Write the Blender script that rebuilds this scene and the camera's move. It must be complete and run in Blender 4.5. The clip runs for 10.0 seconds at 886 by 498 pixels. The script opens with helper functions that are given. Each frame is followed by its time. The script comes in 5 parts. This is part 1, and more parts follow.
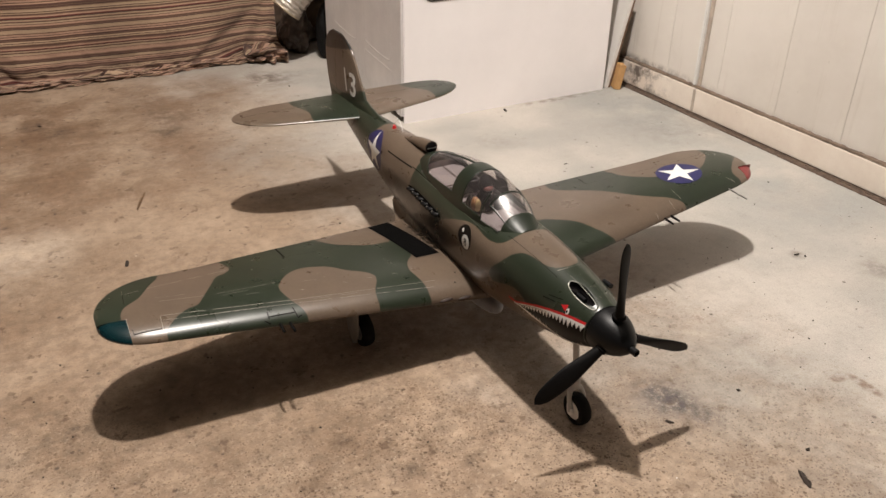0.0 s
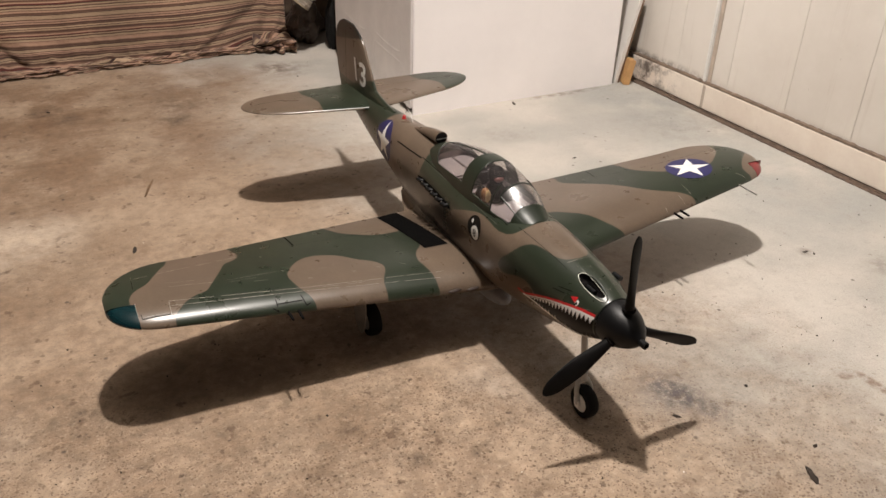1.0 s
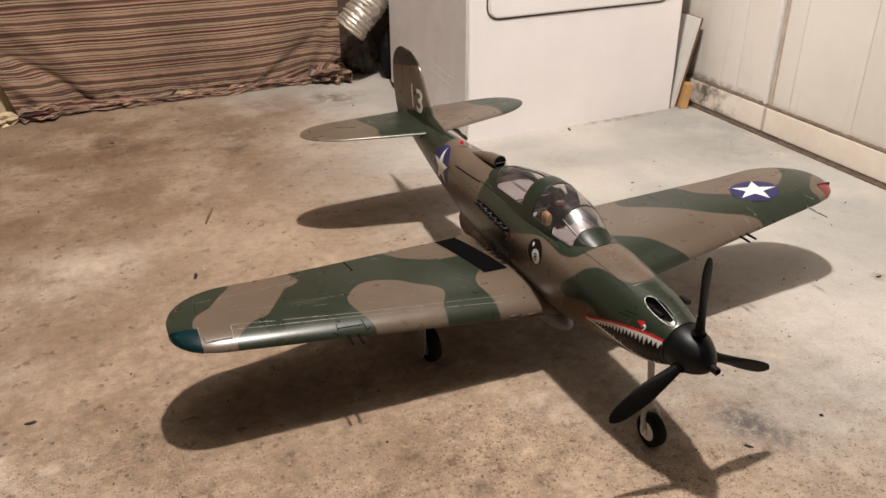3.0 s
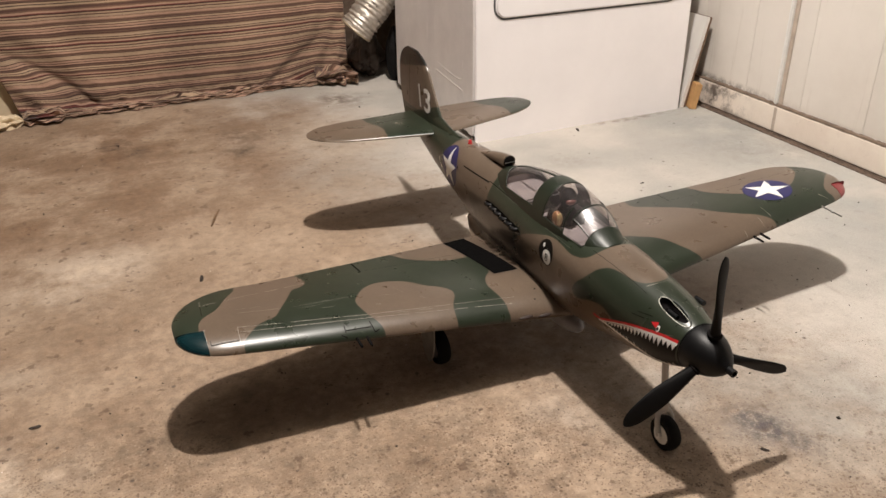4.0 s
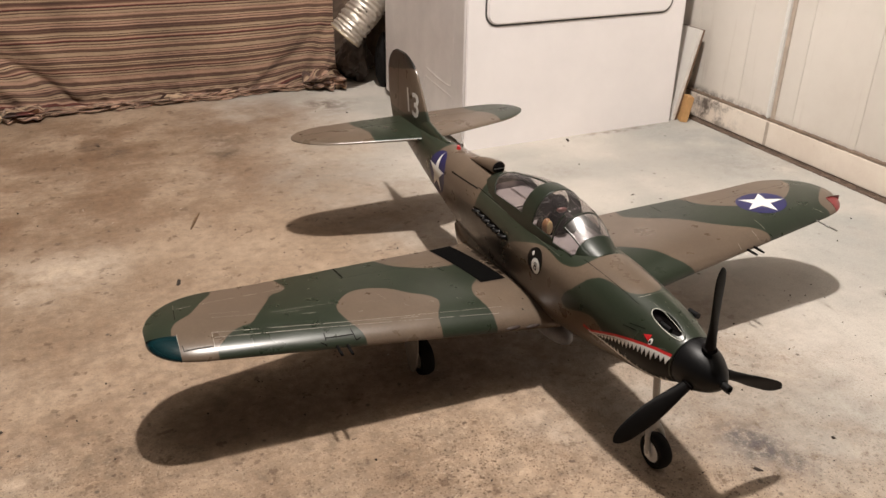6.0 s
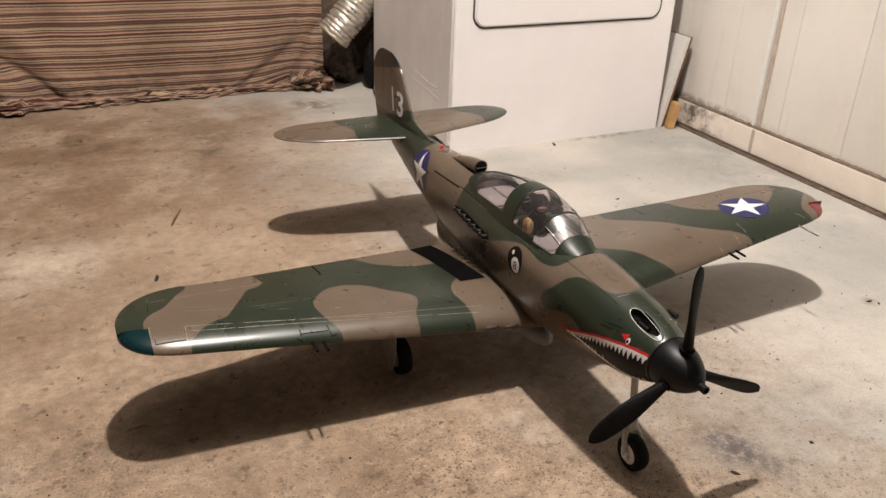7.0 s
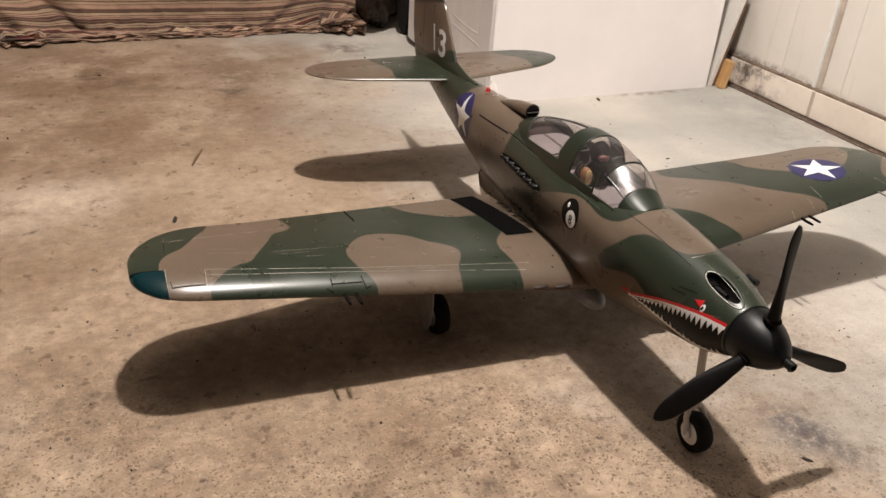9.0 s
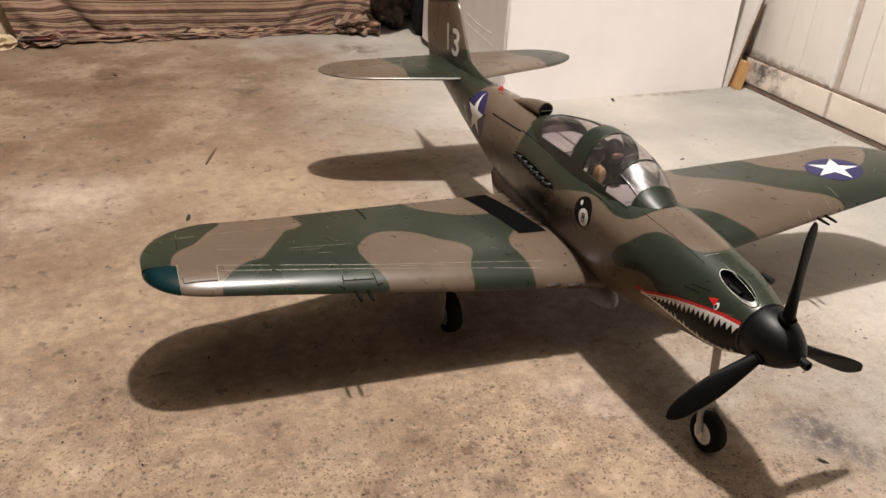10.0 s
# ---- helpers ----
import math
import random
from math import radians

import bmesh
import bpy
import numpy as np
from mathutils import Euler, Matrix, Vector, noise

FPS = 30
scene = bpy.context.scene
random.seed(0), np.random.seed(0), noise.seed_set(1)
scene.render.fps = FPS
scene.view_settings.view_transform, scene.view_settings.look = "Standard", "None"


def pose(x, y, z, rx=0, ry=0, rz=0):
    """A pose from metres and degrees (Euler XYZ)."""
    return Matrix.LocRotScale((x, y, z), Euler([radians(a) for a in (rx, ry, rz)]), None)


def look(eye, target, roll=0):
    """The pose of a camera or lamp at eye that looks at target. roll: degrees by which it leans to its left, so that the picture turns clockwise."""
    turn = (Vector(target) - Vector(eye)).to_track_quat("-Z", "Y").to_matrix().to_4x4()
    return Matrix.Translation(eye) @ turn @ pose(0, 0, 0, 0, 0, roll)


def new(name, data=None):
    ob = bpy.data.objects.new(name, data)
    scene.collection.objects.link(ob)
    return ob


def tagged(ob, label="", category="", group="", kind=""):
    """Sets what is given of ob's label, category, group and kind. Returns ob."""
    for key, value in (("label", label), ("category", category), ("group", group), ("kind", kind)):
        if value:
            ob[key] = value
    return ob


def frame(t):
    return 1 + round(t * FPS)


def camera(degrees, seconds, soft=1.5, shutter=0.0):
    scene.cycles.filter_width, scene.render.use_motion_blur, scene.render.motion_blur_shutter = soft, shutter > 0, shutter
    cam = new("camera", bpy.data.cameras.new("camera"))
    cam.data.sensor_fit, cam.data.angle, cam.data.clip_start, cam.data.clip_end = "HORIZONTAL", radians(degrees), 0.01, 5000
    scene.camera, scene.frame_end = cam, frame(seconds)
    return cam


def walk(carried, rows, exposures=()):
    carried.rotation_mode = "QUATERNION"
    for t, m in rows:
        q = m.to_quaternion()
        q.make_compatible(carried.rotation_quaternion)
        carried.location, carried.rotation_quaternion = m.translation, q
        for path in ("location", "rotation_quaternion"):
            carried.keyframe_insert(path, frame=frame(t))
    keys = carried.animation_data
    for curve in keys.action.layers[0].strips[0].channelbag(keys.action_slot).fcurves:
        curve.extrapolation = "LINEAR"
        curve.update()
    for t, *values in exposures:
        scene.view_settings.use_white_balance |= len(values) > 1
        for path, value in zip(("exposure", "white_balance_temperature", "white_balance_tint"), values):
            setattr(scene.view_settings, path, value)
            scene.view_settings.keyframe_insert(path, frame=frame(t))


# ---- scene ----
cam = camera(56.7, 10.0)
PATH = [
    (0, (0.064, 0.583, 0.825), (0.896, 2.109, -0.165), 1.0),
    (0.5, (0.058, 0.585, 0.82), (0.889, 2.108, -0.174), 1.4),
    (1, (0.055, 0.586, 0.817), (0.878, 2.11, -0.183), 1.8),
    (1.5, (0.049, 0.586, 0.814), (0.84, 2.134, -0.174), 1.5),
    (2, (0.049, 0.593, 0.805), (0.809, 2.176, -0.153), 0.4),
    (2.5, (0.044, 0.597, 0.803), (0.785, 2.197, -0.14), -0.0),
    (4, (0.045, 0.616, 0.789), (0.764, 2.234, -0.14), -0.7),
    (4.5, (0.049, 0.632, 0.778), (0.785, 2.243, -0.153), -0.4),
    (5, (0.049, 0.645, 0.765), (0.792, 2.252, -0.166), 0.2),
    (5.5, (0.051, 0.648, 0.762), (0.803, 2.259, -0.154), 0.7),
    (7, (0.075, 0.643, 0.744), (0.856, 2.258, -0.141), 2.2),
    (7.5, (0.073, 0.649, 0.723), (0.883, 2.247, -0.166), 3.5),
    (8, (0.072, 0.686, 0.709), (0.881, 2.267, -0.21), 3.8),
    (8.5, (0.08, 0.734, 0.688), (0.842, 2.324, -0.257), 3.6),
    (9, (0.08, 0.743, 0.673), (0.812, 2.334, -0.292), 4.2),
    (9.5, (0.077, 0.738, 0.673), (0.79, 2.339, -0.291), 4.4),
    (10, (0.083, 0.741, 0.665), (0.784, 2.349, -0.295), 3.9),
]
walk(cam, [(t, look(eye, target, roll)) for t, eye, target, roll in PATH], exposures=[(0, -0.06), (4, -0.01), (7, 0.0), (8.5, 0.06), (10, 0.09)])

from mathutils.bvhtree import BVHTree

# ---------------------------------------------------------------- light
world = bpy.data.worlds.new("garage_world")
scene.world = world
world.use_nodes = True
world.node_tree.nodes["Background"].inputs[0].default_value = (0.02, 0.017, 0.014, 1)
world.node_tree.nodes["Background"].inputs[1].default_value = 0.3

BULB = Vector((0.53, 1.55, 2.42))
lamp = bpy.data.lights.new("bulb_light", "POINT")
lamp.energy, lamp.color, lamp.shadow_soft_size = 275, (1.0, 0.926, 0.862), 0.046
lamp_ob = new("bulb_light", lamp)
lamp_ob.location = BULB


# ---------------------------------------------------------------- materials
def mat(name, rgb, rough=0.6, metal=0.0, vary=0.12, scale=8.0, bump=0.0, bump_scale=60.0, coat=0.0, spec=0.5):
    """A painted or plain surface: broad and fine variation of the colour, and a fine relief."""
    m = bpy.data.materials.new(name)
    m.use_nodes = True
    t = m.node_tree
    n, l = t.nodes, t.links
    b = n["Principled BSDF"]
    b.inputs["Roughness"].default_value = rough
    b.inputs["Metallic"].default_value = metal
    b.inputs["Coat Weight"].default_value = coat
    b.inputs["Specular IOR Level"].default_value = spec
    tc = n.new("ShaderNodeTexCoord")
    big = n.new("ShaderNodeTexNoise")
    big.inputs["Scale"].default_value = scale
    big.inputs["Detail"].default_value = 8
    big.inputs["Roughness"].default_value = 0.65
    l.new(tc.outputs["Object"], big.inputs["Vector"])
    ramp = n.new("ShaderNodeMapRange")
    ramp.inputs[1].default_value, ramp.inputs[2].default_value = 0.3, 0.7
    ramp.inputs[3].default_value, ramp.inputs[4].default_value = 1 - vary, 1 + vary
    l.new(big.outputs["Fac"], ramp.inputs[0])
    mul = n.new("ShaderNodeVectorMath")
    mul.operation = "SCALE"
    mul.inputs[0].default_value = rgb
    l.new(ramp.outputs[0], mul.inputs["Scale"])
    l.new(mul.outputs[0], b.inputs["Base Color"])
    if bump:
        fine = n.new("ShaderNodeTexNoise")
        fine.inputs["Scale"].default_value = bump_scale
        fine.inputs["Detail"].default_value = 5
        l.new(tc.outputs["Object"], fine.inputs["Vector"])
        bp = n.new("ShaderNodeBump")
        bp.inputs["Strength"].default_value = bump
        bp.inputs["Distance"].default_value = 0.002
        l.new(fine.outputs["Fac"], bp.inputs["Height"])
        l.new(bp.outputs[0], b.inputs["Normal"])
    return m


class Nodes:
    """Short hand for writing node trees."""

    def __init__(self, name):
        self.m = bpy.data.materials.new(name)
        self.m.use_nodes = True
        self.t = self.m.node_tree
        self.b = self.t.nodes["Principled BSDF"]

    def put(self, kind, ins=None, **props):
        k = self.t.nodes.new("ShaderNode" + kind)
        if "operation" in props:
            k.operation = props["operation"]
        if "use_clamp" in props:
            k.use_clamp = props["use_clamp"]
        if "interpolation_type" in props:
            k.interpolation_type = props["interpolation_type"]
        if "data_type" in props:
            k.data_type = props["data_type"]
        if "attribute_name" in props:
            k.attribute_name = props["attribute_name"]
        for key, v in (ins or {}).items():
            if isinstance(v, bpy.types.NodeSocket):
                self.t.links.new(v, k.inputs[key])
            else:
                k.inputs[key].default_value = v
        return k

    def math(self, op, a, b=0.0, clamp=False):
        return self.put("Math", {0: a, 1: b}, operation=op, use_clamp=clamp).outputs[0]

    def noise(self, vec, scale, detail=6, rough=0.6, distort=0.0):
        return self.put("TexNoise", {"Vector": vec, "Scale": scale, "Detail": detail, "Roughness": rough, "Distortion": distort}).outputs["Fac"]

    def span(self, v, a, b, c=0.0, d=1.0):
        return self.put("MapRange", {0: v, 1: a, 2: b, 3: c, 4: d}, interpolation_type="SMOOTHSTEP").outputs[0]

    def mix(self, f, a, b):
        k = self.put("Mix", {0: f}, data_type="RGBA")
        for i, v in ((6, a), (7, b)):
            if isinstance(v, bpy.types.NodeSocket):
                self.t.links.new(v, k.inputs[i])
            else:
                k.inputs[i].default_value = (*v, 1)
        return k.outputs[2]

    def spot(self, vec, x, y, r, soft=0.6, z=0.0, squash=(1, 1, 1)):
        """1 inside a round patch of the floor or wall, falling to 0 at its rim."""
        d = self.put("VectorMath", {0: vec, 1: (x, y, z)}, operation="SUBTRACT").outputs[0]
        d = self.put("VectorMath", {0: d, 1: squash}, operation="MULTIPLY").outputs[0]
        d = self.put("VectorMath", {0: d}, operation="LENGTH").outputs["Value"]
        return self.span(d, r * (1 - soft), r, 1.0, 0.0)

    def relief(self, height, strength, distance):
        k = self.put("Bump", {"Height": height, "Strength": strength, "Distance": distance})
        self.t.links.new(k.outputs[0], self.b.inputs["Normal"])

    def out(self, colour=None, rough=None, metal=None):
        for key, v in (("Base Color", colour), ("Roughness", rough), ("Metallic", metal)):
            if isinstance(v, bpy.types.NodeSocket):
                self.t.links.new(v, self.b.inputs[key])
            elif v is not None:
                self.b.inputs[key].default_value = (*v, 1) if key == "Base Color" else v
        return self.m


GREEN, TAN = (0.0220, 0.0290, 0.0180), (0.126, 0.092, 0.066)


def camo_material():
    """Two-tone model paint; the mesh's 'camo' value is the distance in metres into the tan."""
    k = Nodes("camouflage_paint")
    obj = k.put("TexCoord").outputs["Object"]
    a = k.put("Attribute", attribute_name="camo").outputs["Fac"]
    wob = k.math("MULTIPLY", k.math("SUBTRACT", k.noise(obj, 70, 3), 0.5), 0.0022)
    f = k.span(k.math("ADD", a, wob), -0.0008, 0.0008)
    fine = k.span(k.noise(obj, 260, 4), 0.3, 0.75, 0.93, 1.07)
    broad = k.span(k.noise(obj, 9, 7, 0.7), 0.25, 0.75, 0.88, 1.12)
    c = k.mix(f, GREEN, TAN)
    # black for soot, oil and the lower flank's painted shade, where the mesh says so
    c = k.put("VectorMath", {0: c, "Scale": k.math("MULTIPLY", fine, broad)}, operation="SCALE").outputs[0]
    soot_shade = k.put("Attribute", attribute_name="soot_shade").outputs["Fac"]
    soot_shade = k.math("MULTIPLY", soot_shade, k.span(k.noise(obj, 26, 5, 0.6), 0.12, 0.52), clamp=True)
    c = k.mix(soot_shade, c, (0.010, 0.009, 0.008))
    k.relief(k.noise(obj, 420, 3), 0.04, 0.0006)
    k.b.inputs["Specular IOR Level"].default_value = 0.55
    return k.out(c, k.span(k.noise(obj, 25, 5), 0.2, 0.8, 0.25, 0.36))


def concrete_material():
    k = Nodes("worn_concrete")
    obj = k.put("TexCoord").outputs["Object"]
    warp = k.noise(obj, 1.3, 4, 0.6)
    xyz = k.put("SeparateXYZ", {0: obj})
    # pale, chalky concrete towards the walls, brown worn concrete in the middle
    far = k.math("ADD", k.math("MULTIPLY", xyz.outputs[0], 0.98), k.math("MULTIPLY", xyz.outputs[1], 0.20))
    far = k.math("ADD", far, k.math("MULTIPLY", k.math("SUBTRACT", k.noise(obj, 2.2, 6, 0.65), 0.5), 0.9))
    pale = k.span(far, 0.84, 1.46)
    lane = k.span(k.math("ADD", xyz.outputs[1], k.math("MULTIPLY", warp, 0.25)), 2.95, 3.3)
    lane = k.math("MULTIPLY", lane, k.math("ADD", k.span(xyz.outputs[0], 0.35, 0.8), k.span(xyz.outputs[0], -0.25, -0.5)))
    pale = k.math("MAXIMUM", pale, k.math("MULTIPLY", lane, 0.48))
    brown = k.mix(k.span(k.noise(obj, 2.6, 7, 0.62, 0.4), 0.32, 0.68), (0.258, 0.181, 0.121), (0.385, 0.286, 0.203))
    grey = k.mix(k.span(k.noise(obj, 2.9, 3, 0.5), 0.35, 0.65), (0.37, 0.352, 0.320), (0.505, 0.465, 0.416))
    c = k.mix(pale, brown, grey)
    # rusty brown stains
    for x, y, r, f in ((-0.10, 2.40, 0.48, 0.6), (0.10, 2.90, 0.28, 0.8), (-0.05, 1.85, 0.45, 0.55), (0.40, 1.15, 0.5, 0.5), (0.45, 2.65, 0.25, 0.4), (-0.35, 2.85, 0.35, 0.9), (0.25, 2.55, 0.55, 0.4), (0.55, 3.0, 0.3, 0.6), (0.0, 1.25, 0.5, 0.6), (0.05, 3.05, 0.35, 0.6), (0.15, 2.75, 0.65, 0.55), (0.55, 2.90, 0.40, 0.45), (-0.30, 2.55, 0.50, 0.7), (0.25, 3.08, 0.42, 0.6), (-0.15, 2.75, 0.50, 0.5), (0.20, 2.55, 0.45, 0.4)):
        s = k.math("MULTIPLY", k.spot(obj, x, y, r, 0.95), k.span(k.noise(obj, 5.5, 6, 0.66), 0.36, 0.66))
        c = k.mix(k.math("MULTIPLY", s, f * 0.85), c, (0.165, 0.093, 0.050))
    # pale worn patches
    for x, y, r, f in ((-0.06, 2.18, 0.20, 0.75), (0.03, 2.22, 0.14, 0.6), (-0.14, 1.62, 0.13, 0.7), (-0.16, 1.85, 0.10, 0.4), (0.62, 2.75, 0.28, 0.5), (0.30, 1.05, 0.22, 0.35)):
        q = k.math("MULTIPLY", k.spot(obj, x, y, r, 0.9), k.span(k.noise(obj, 7, 6, 0.7), 0.34, 0.58))
        c = k.mix(k.math("MULTIPLY", q, f), c, (0.50, 0.405, 0.315))
    # oily dark smudges
    for x, y, r, f in ((0.026, 1.617, 0.05, 0.9), (0.47, 1.487, 0.022, 0.9), (0.366, 1.426, 0.022, 0.9), (0.43, 1.332, 0.03, 0.8), (0.587, 1.438, 0.02, 0.6), (1.39, 1.512, 0.025, 0.6), (1.496, 1.398, 0.06, 0.5), (0.134, 2.857, 0.06, 0.9), (0.401, 2.744, 0.07, 0.8), (0.764, 3.078, 0.09, 0.7), (0.09, 2.93, 0.07, 0.8), (1.66, 2.15, 0.25, 0.25), (1.15, 2.30, 0.09, 0.22), (0.62, 1.62, 0.2, 0.3), (0.42, 2.86, 0.10, 0.55), (0.80, 3.05, 0.12, 0.5), (0.52, 1.32, 0.05, 0.5), (0.30, 1.36, 0.03, 0.7), (0.20, 1.50, 0.02, 0.6), (0.835, 1.226, 0.016, 0.9), (0.30, 1.513, 0.010, 0.8), (0.455, 1.471, 0.009, 0.8), (-0.12, 1.732, 0.012, 0.9)):
        s = k.math("MULTIPLY", k.spot(obj, x, y, r, 0.95), k.span(k.noise(obj, 22, 6, 0.75), 0.36, 0.62))
        c = k.mix(k.math("MULTIPLY", s, f), c, (0.088, 0.060, 0.040))
    for x, y, r in ((0.848, 1.290, 0.065), (0.838, 1.318, 0.045), (0.858, 1.262, 0.045), (0.872, 1.228, 0.035), (0.85, 1.285, 0.035)):
        s = k.math("MULTIPLY", k.spot(obj, x, y, r, 0.95), k.span(k.noise(obj, 75, 6, 0.8), 0.36, 0.60))
        c = k.mix(k.math("MULTIPLY", s, 0.85), c, (0.085, 0.072, 0.072))
    # dirt swept against the machine's foot
    s = k.math("MULTIPLY", k.spot(obj, 1.50, 2.508, 0.16, 0.9, squash=(0.7, 7, 1)), k.span(k.noise(obj, 30, 5, 0.7), 0.40, 0.6))
    c = k.mix(k.math("MULTIPLY", s, 0.75), c, (0.13, 0.09, 0.07))
    # darker grey smears in the corner by the wall and along it
    s = k.math("MULTIPLY", k.spot(obj, 1.66, 2.36, 0.34, 0.9, squash=(1.3, 0.9, 1)), k.span(k.noise(obj, 5, 5, 0.6), 0.3, 0.6))
    c = k.mix(k.math("MULTIPLY", s, 0.6), c, (0.235, 0.25, 0.24))
    s = k.math("MULTIPLY", k.spot(obj, 1.64, 1.80, 0.46, 0.9, squash=(1.2, 0.8, 1)), k.span(k.noise(obj, 4, 5, 0.6), 0.32, 0.6))
    c = k.mix(k.math("MULTIPLY", s, 0.6), c, (0.335, 0.345, 0.33))
    # long rust mark
    s = k.math("MULTIPLY", k.math("MAXIMUM", k.spot(obj, 1.130, 1.203, 0.030, 0.5, squash=(1.2, 1.9, 1)), k.spot(obj, 1.152, 1.168, 0.034, 0.5, squash=(2.6, 0.85, 1))), k.span(k.noise(obj, 40, 4), 0.35, 0.6))
    c = k.mix(k.math("MULTIPLY", s, 0.7), c, (0.16, 0.095, 0.055))
    # grain: sand, pitted crust in the foreground, scattered freckles and pits
    sand = k.noise(obj, 330, 4, 0.75)
    c = k.put("VectorMath", {0: c, "Scale": k.span(sand, 0.25, 0.75, 0.88, 1.11)}, operation="SCALE").outputs[0]
    worn = k.math("SUBTRACT", 1.0, k.math("MULTIPLY", pale, 0.85))
    near = k.math("ADD", xyz.outputs[1], k.math("MULTIPLY", k.math("SUBTRACT", k.noise(obj, 3.5, 4, 0.6), 0.5), 1.1))
    crust = k.math("ADD", k.math("MULTIPLY", k.span(near, 1.25, 1.75, 1.0, 0.0), 0.85), 0.14)
    crust = k.math("MULTIPLY", crust, worn)
    bent = k.put("TexNoise", {"Vector": obj, "Scale": 180.0, "Detail": 2.0})
    bent = k.put("VectorMath", {0: bent.outputs["Color"], "Scale": 0.006}, operation="SCALE").outputs[0]
    bent = k.put("VectorMath", {0: obj, 1: bent}, operation="ADD").outputs[0]
    dense = k.span(k.noise(obj, 9, 5, 0.7), 0.30, 0.70, 0.15, 0.75)

    def cells(scale, size, share):
        """Small irregular pits: one in each cell that chance picks."""
        v = k.put("TexVoronoi", {"Vector": bent, "Scale": scale, "Randomness": 1.0})
        pick = k.put("SeparateXYZ", {0: v.outputs["Color"]}).outputs[0]
        pick = k.math("LESS_THAN", pick, k.math("MULTIPLY", dense, share))
        return k.math("MULTIPLY", k.span(v.outputs["Distance"], size * 0.55, size, 1.0, 0.0), pick)

    rubbed = k.math("MULTIPLY", worn, k.span(xyz.outputs[1], 1.6, 2.3, 1.0, 0.5))
    mid = k.noise(obj, 120, 4, 0.6, 0.6)
    hole = k.math("MAXIMUM", cells(200, 0.38, 1.2), k.math("MAXIMUM", cells(95, 0.29, 1.0), cells(380, 0.36, 0.8)))
    c = k.mix(k.math("MULTIPLY", k.math("MULTIPLY", hole, crust), 0.76), c, (0.085, 0.048, 0.026))
    c = k.put("VectorMath", {0: c, "Scale": k.math("ADD", 1.0, k.math("MULTIPLY", k.span(k.noise(obj, 48, 4, 0.6), 0.3, 0.7, -0.19, 0.19), rubbed))}, operation="SCALE").outputs[0]
    tear = k.put("TexNoise", {"Vector": obj, "Scale": 70.0, "Detail": 3.0})
    tear = k.put("VectorMath", {0: tear.outputs["Color"], "Scale": 0.020}, operation="SCALE").outputs[0]
    tear = k.put("VectorMath", {0: obj, 1: tear}, operation="ADD").outputs[0]
    for scale, size, share, f in ((24.0, 0.115, 0.42, 0.82), (47.0, 0.15, 0.36, 0.74), (90.0, 0.18, 0.40, 0.62)):
        v = k.put("TexVoronoi", {"Vector": tear, "Scale": scale, "Randomness": 1.0})
        rgb = k.put("SeparateXYZ", {0: v.outputs["Color"]})
        pick = k.math("MULTIPLY", k.math("LESS_THAN", rgb.outputs[0], k.math("MULTIPLY", k.math("MULTIPLY", k.span(k.noise(obj, 6, 4, 0.65), 0.35, 0.65, 0.25, 1.0), k.span(xyz.outputs[1], 1.35, 2.0, 1.7, 0.45)), share)), k.span(rgb.outputs[1], 0.0, 1.0, 0.35, 1.0))
        spot = k.math("MULTIPLY", k.span(v.outputs["Distance"], size * 0.6, size, 1.0, 0.0), pick)
        c = k.mix(k.math("MULTIPLY", k.math("MULTIPLY", spot, k.math("ADD", k.math("MULTIPLY", worn, 0.75), 0.25)), f), c, (0.070, 0.042, 0.027))
    veil = k.math("ADD", 1.0, k.math("MULTIPLY", k.span(k.noise(obj, 21, 8, 0.75), 0.32, 0.68, -0.13, 0.13), rubbed))
    c = k.put("VectorMath", {0: c, "Scale": veil}, operation="SCALE").outputs[0]
    lite = k.math("MULTIPLY", k.span(k.noise(obj, 150, 4, 0.65), 0.54, 0.66), crust)
    c = k.mix(k.math("MULTIPLY", lite, 0.38), c, (0.58, 0.465, 0.345))
    stain = k.math("MULTIPLY", k.span(k.noise(obj, 9, 6, 0.72, 0.3), 0.53, 0.63), crust)
    c = k.mix(k.math("MULTIPLY", stain, 0.42), c, (0.155, 0.095, 0.055))
    drop = k.math("MULTIPLY", k.span(k.noise(obj, 27, 5, 0.66), 0.60, 0.66), worn)
    c = k.mix(k.math("MULTIPLY", drop, 0.62), c, (0.098, 0.056, 0.032))
    mica = k.put("TexVoronoi", {"Vector": obj, "Scale": 55.0, "Randomness": 1.0})
    mica = k.math("MULTIPLY", k.span(mica.outputs["Distance"], 0.035, 0.06, 1.0, 0.0), k.math("LESS_THAN", k.put("SeparateXYZ", {0: mica.outputs["Color"]}).outputs[0], 0.05))
    c = k.mix(k.math("MULTIPLY", mica, worn), c, (0.95, 0.92, 0.85))
    cloud = k.math("MULTIPLY", k.span(k.noise(obj, 17, 6, 0.7), 0.50, 0.68), worn)
    c = k.mix(k.math("MULTIPLY", cloud, 0.42), c, (0.19, 0.125, 0.08))
    blot = k.math("MULTIPLY", k.span(k.noise(obj, 30, 5, 0.6), 0.625, 0.66), k.span(k.noise(obj, 4.5, 3), 0.45, 0.6))
    c = k.mix(k.math("MULTIPLY", k.math("MULTIPLY", blot, worn), 0.6), c, (0.11, 0.073, 0.05))
    vor = k.put("TexVoronoi", {"Vector": obj, "Scale": 26.0, "Randomness": 1.0}).outputs["Distance"]
    pit = k.math("MULTIPLY", k.span(vor, 0.05, 0.13, 1.0, 0.0), k.span(k.noise(obj, 8, 2), 0.53, 0.6))
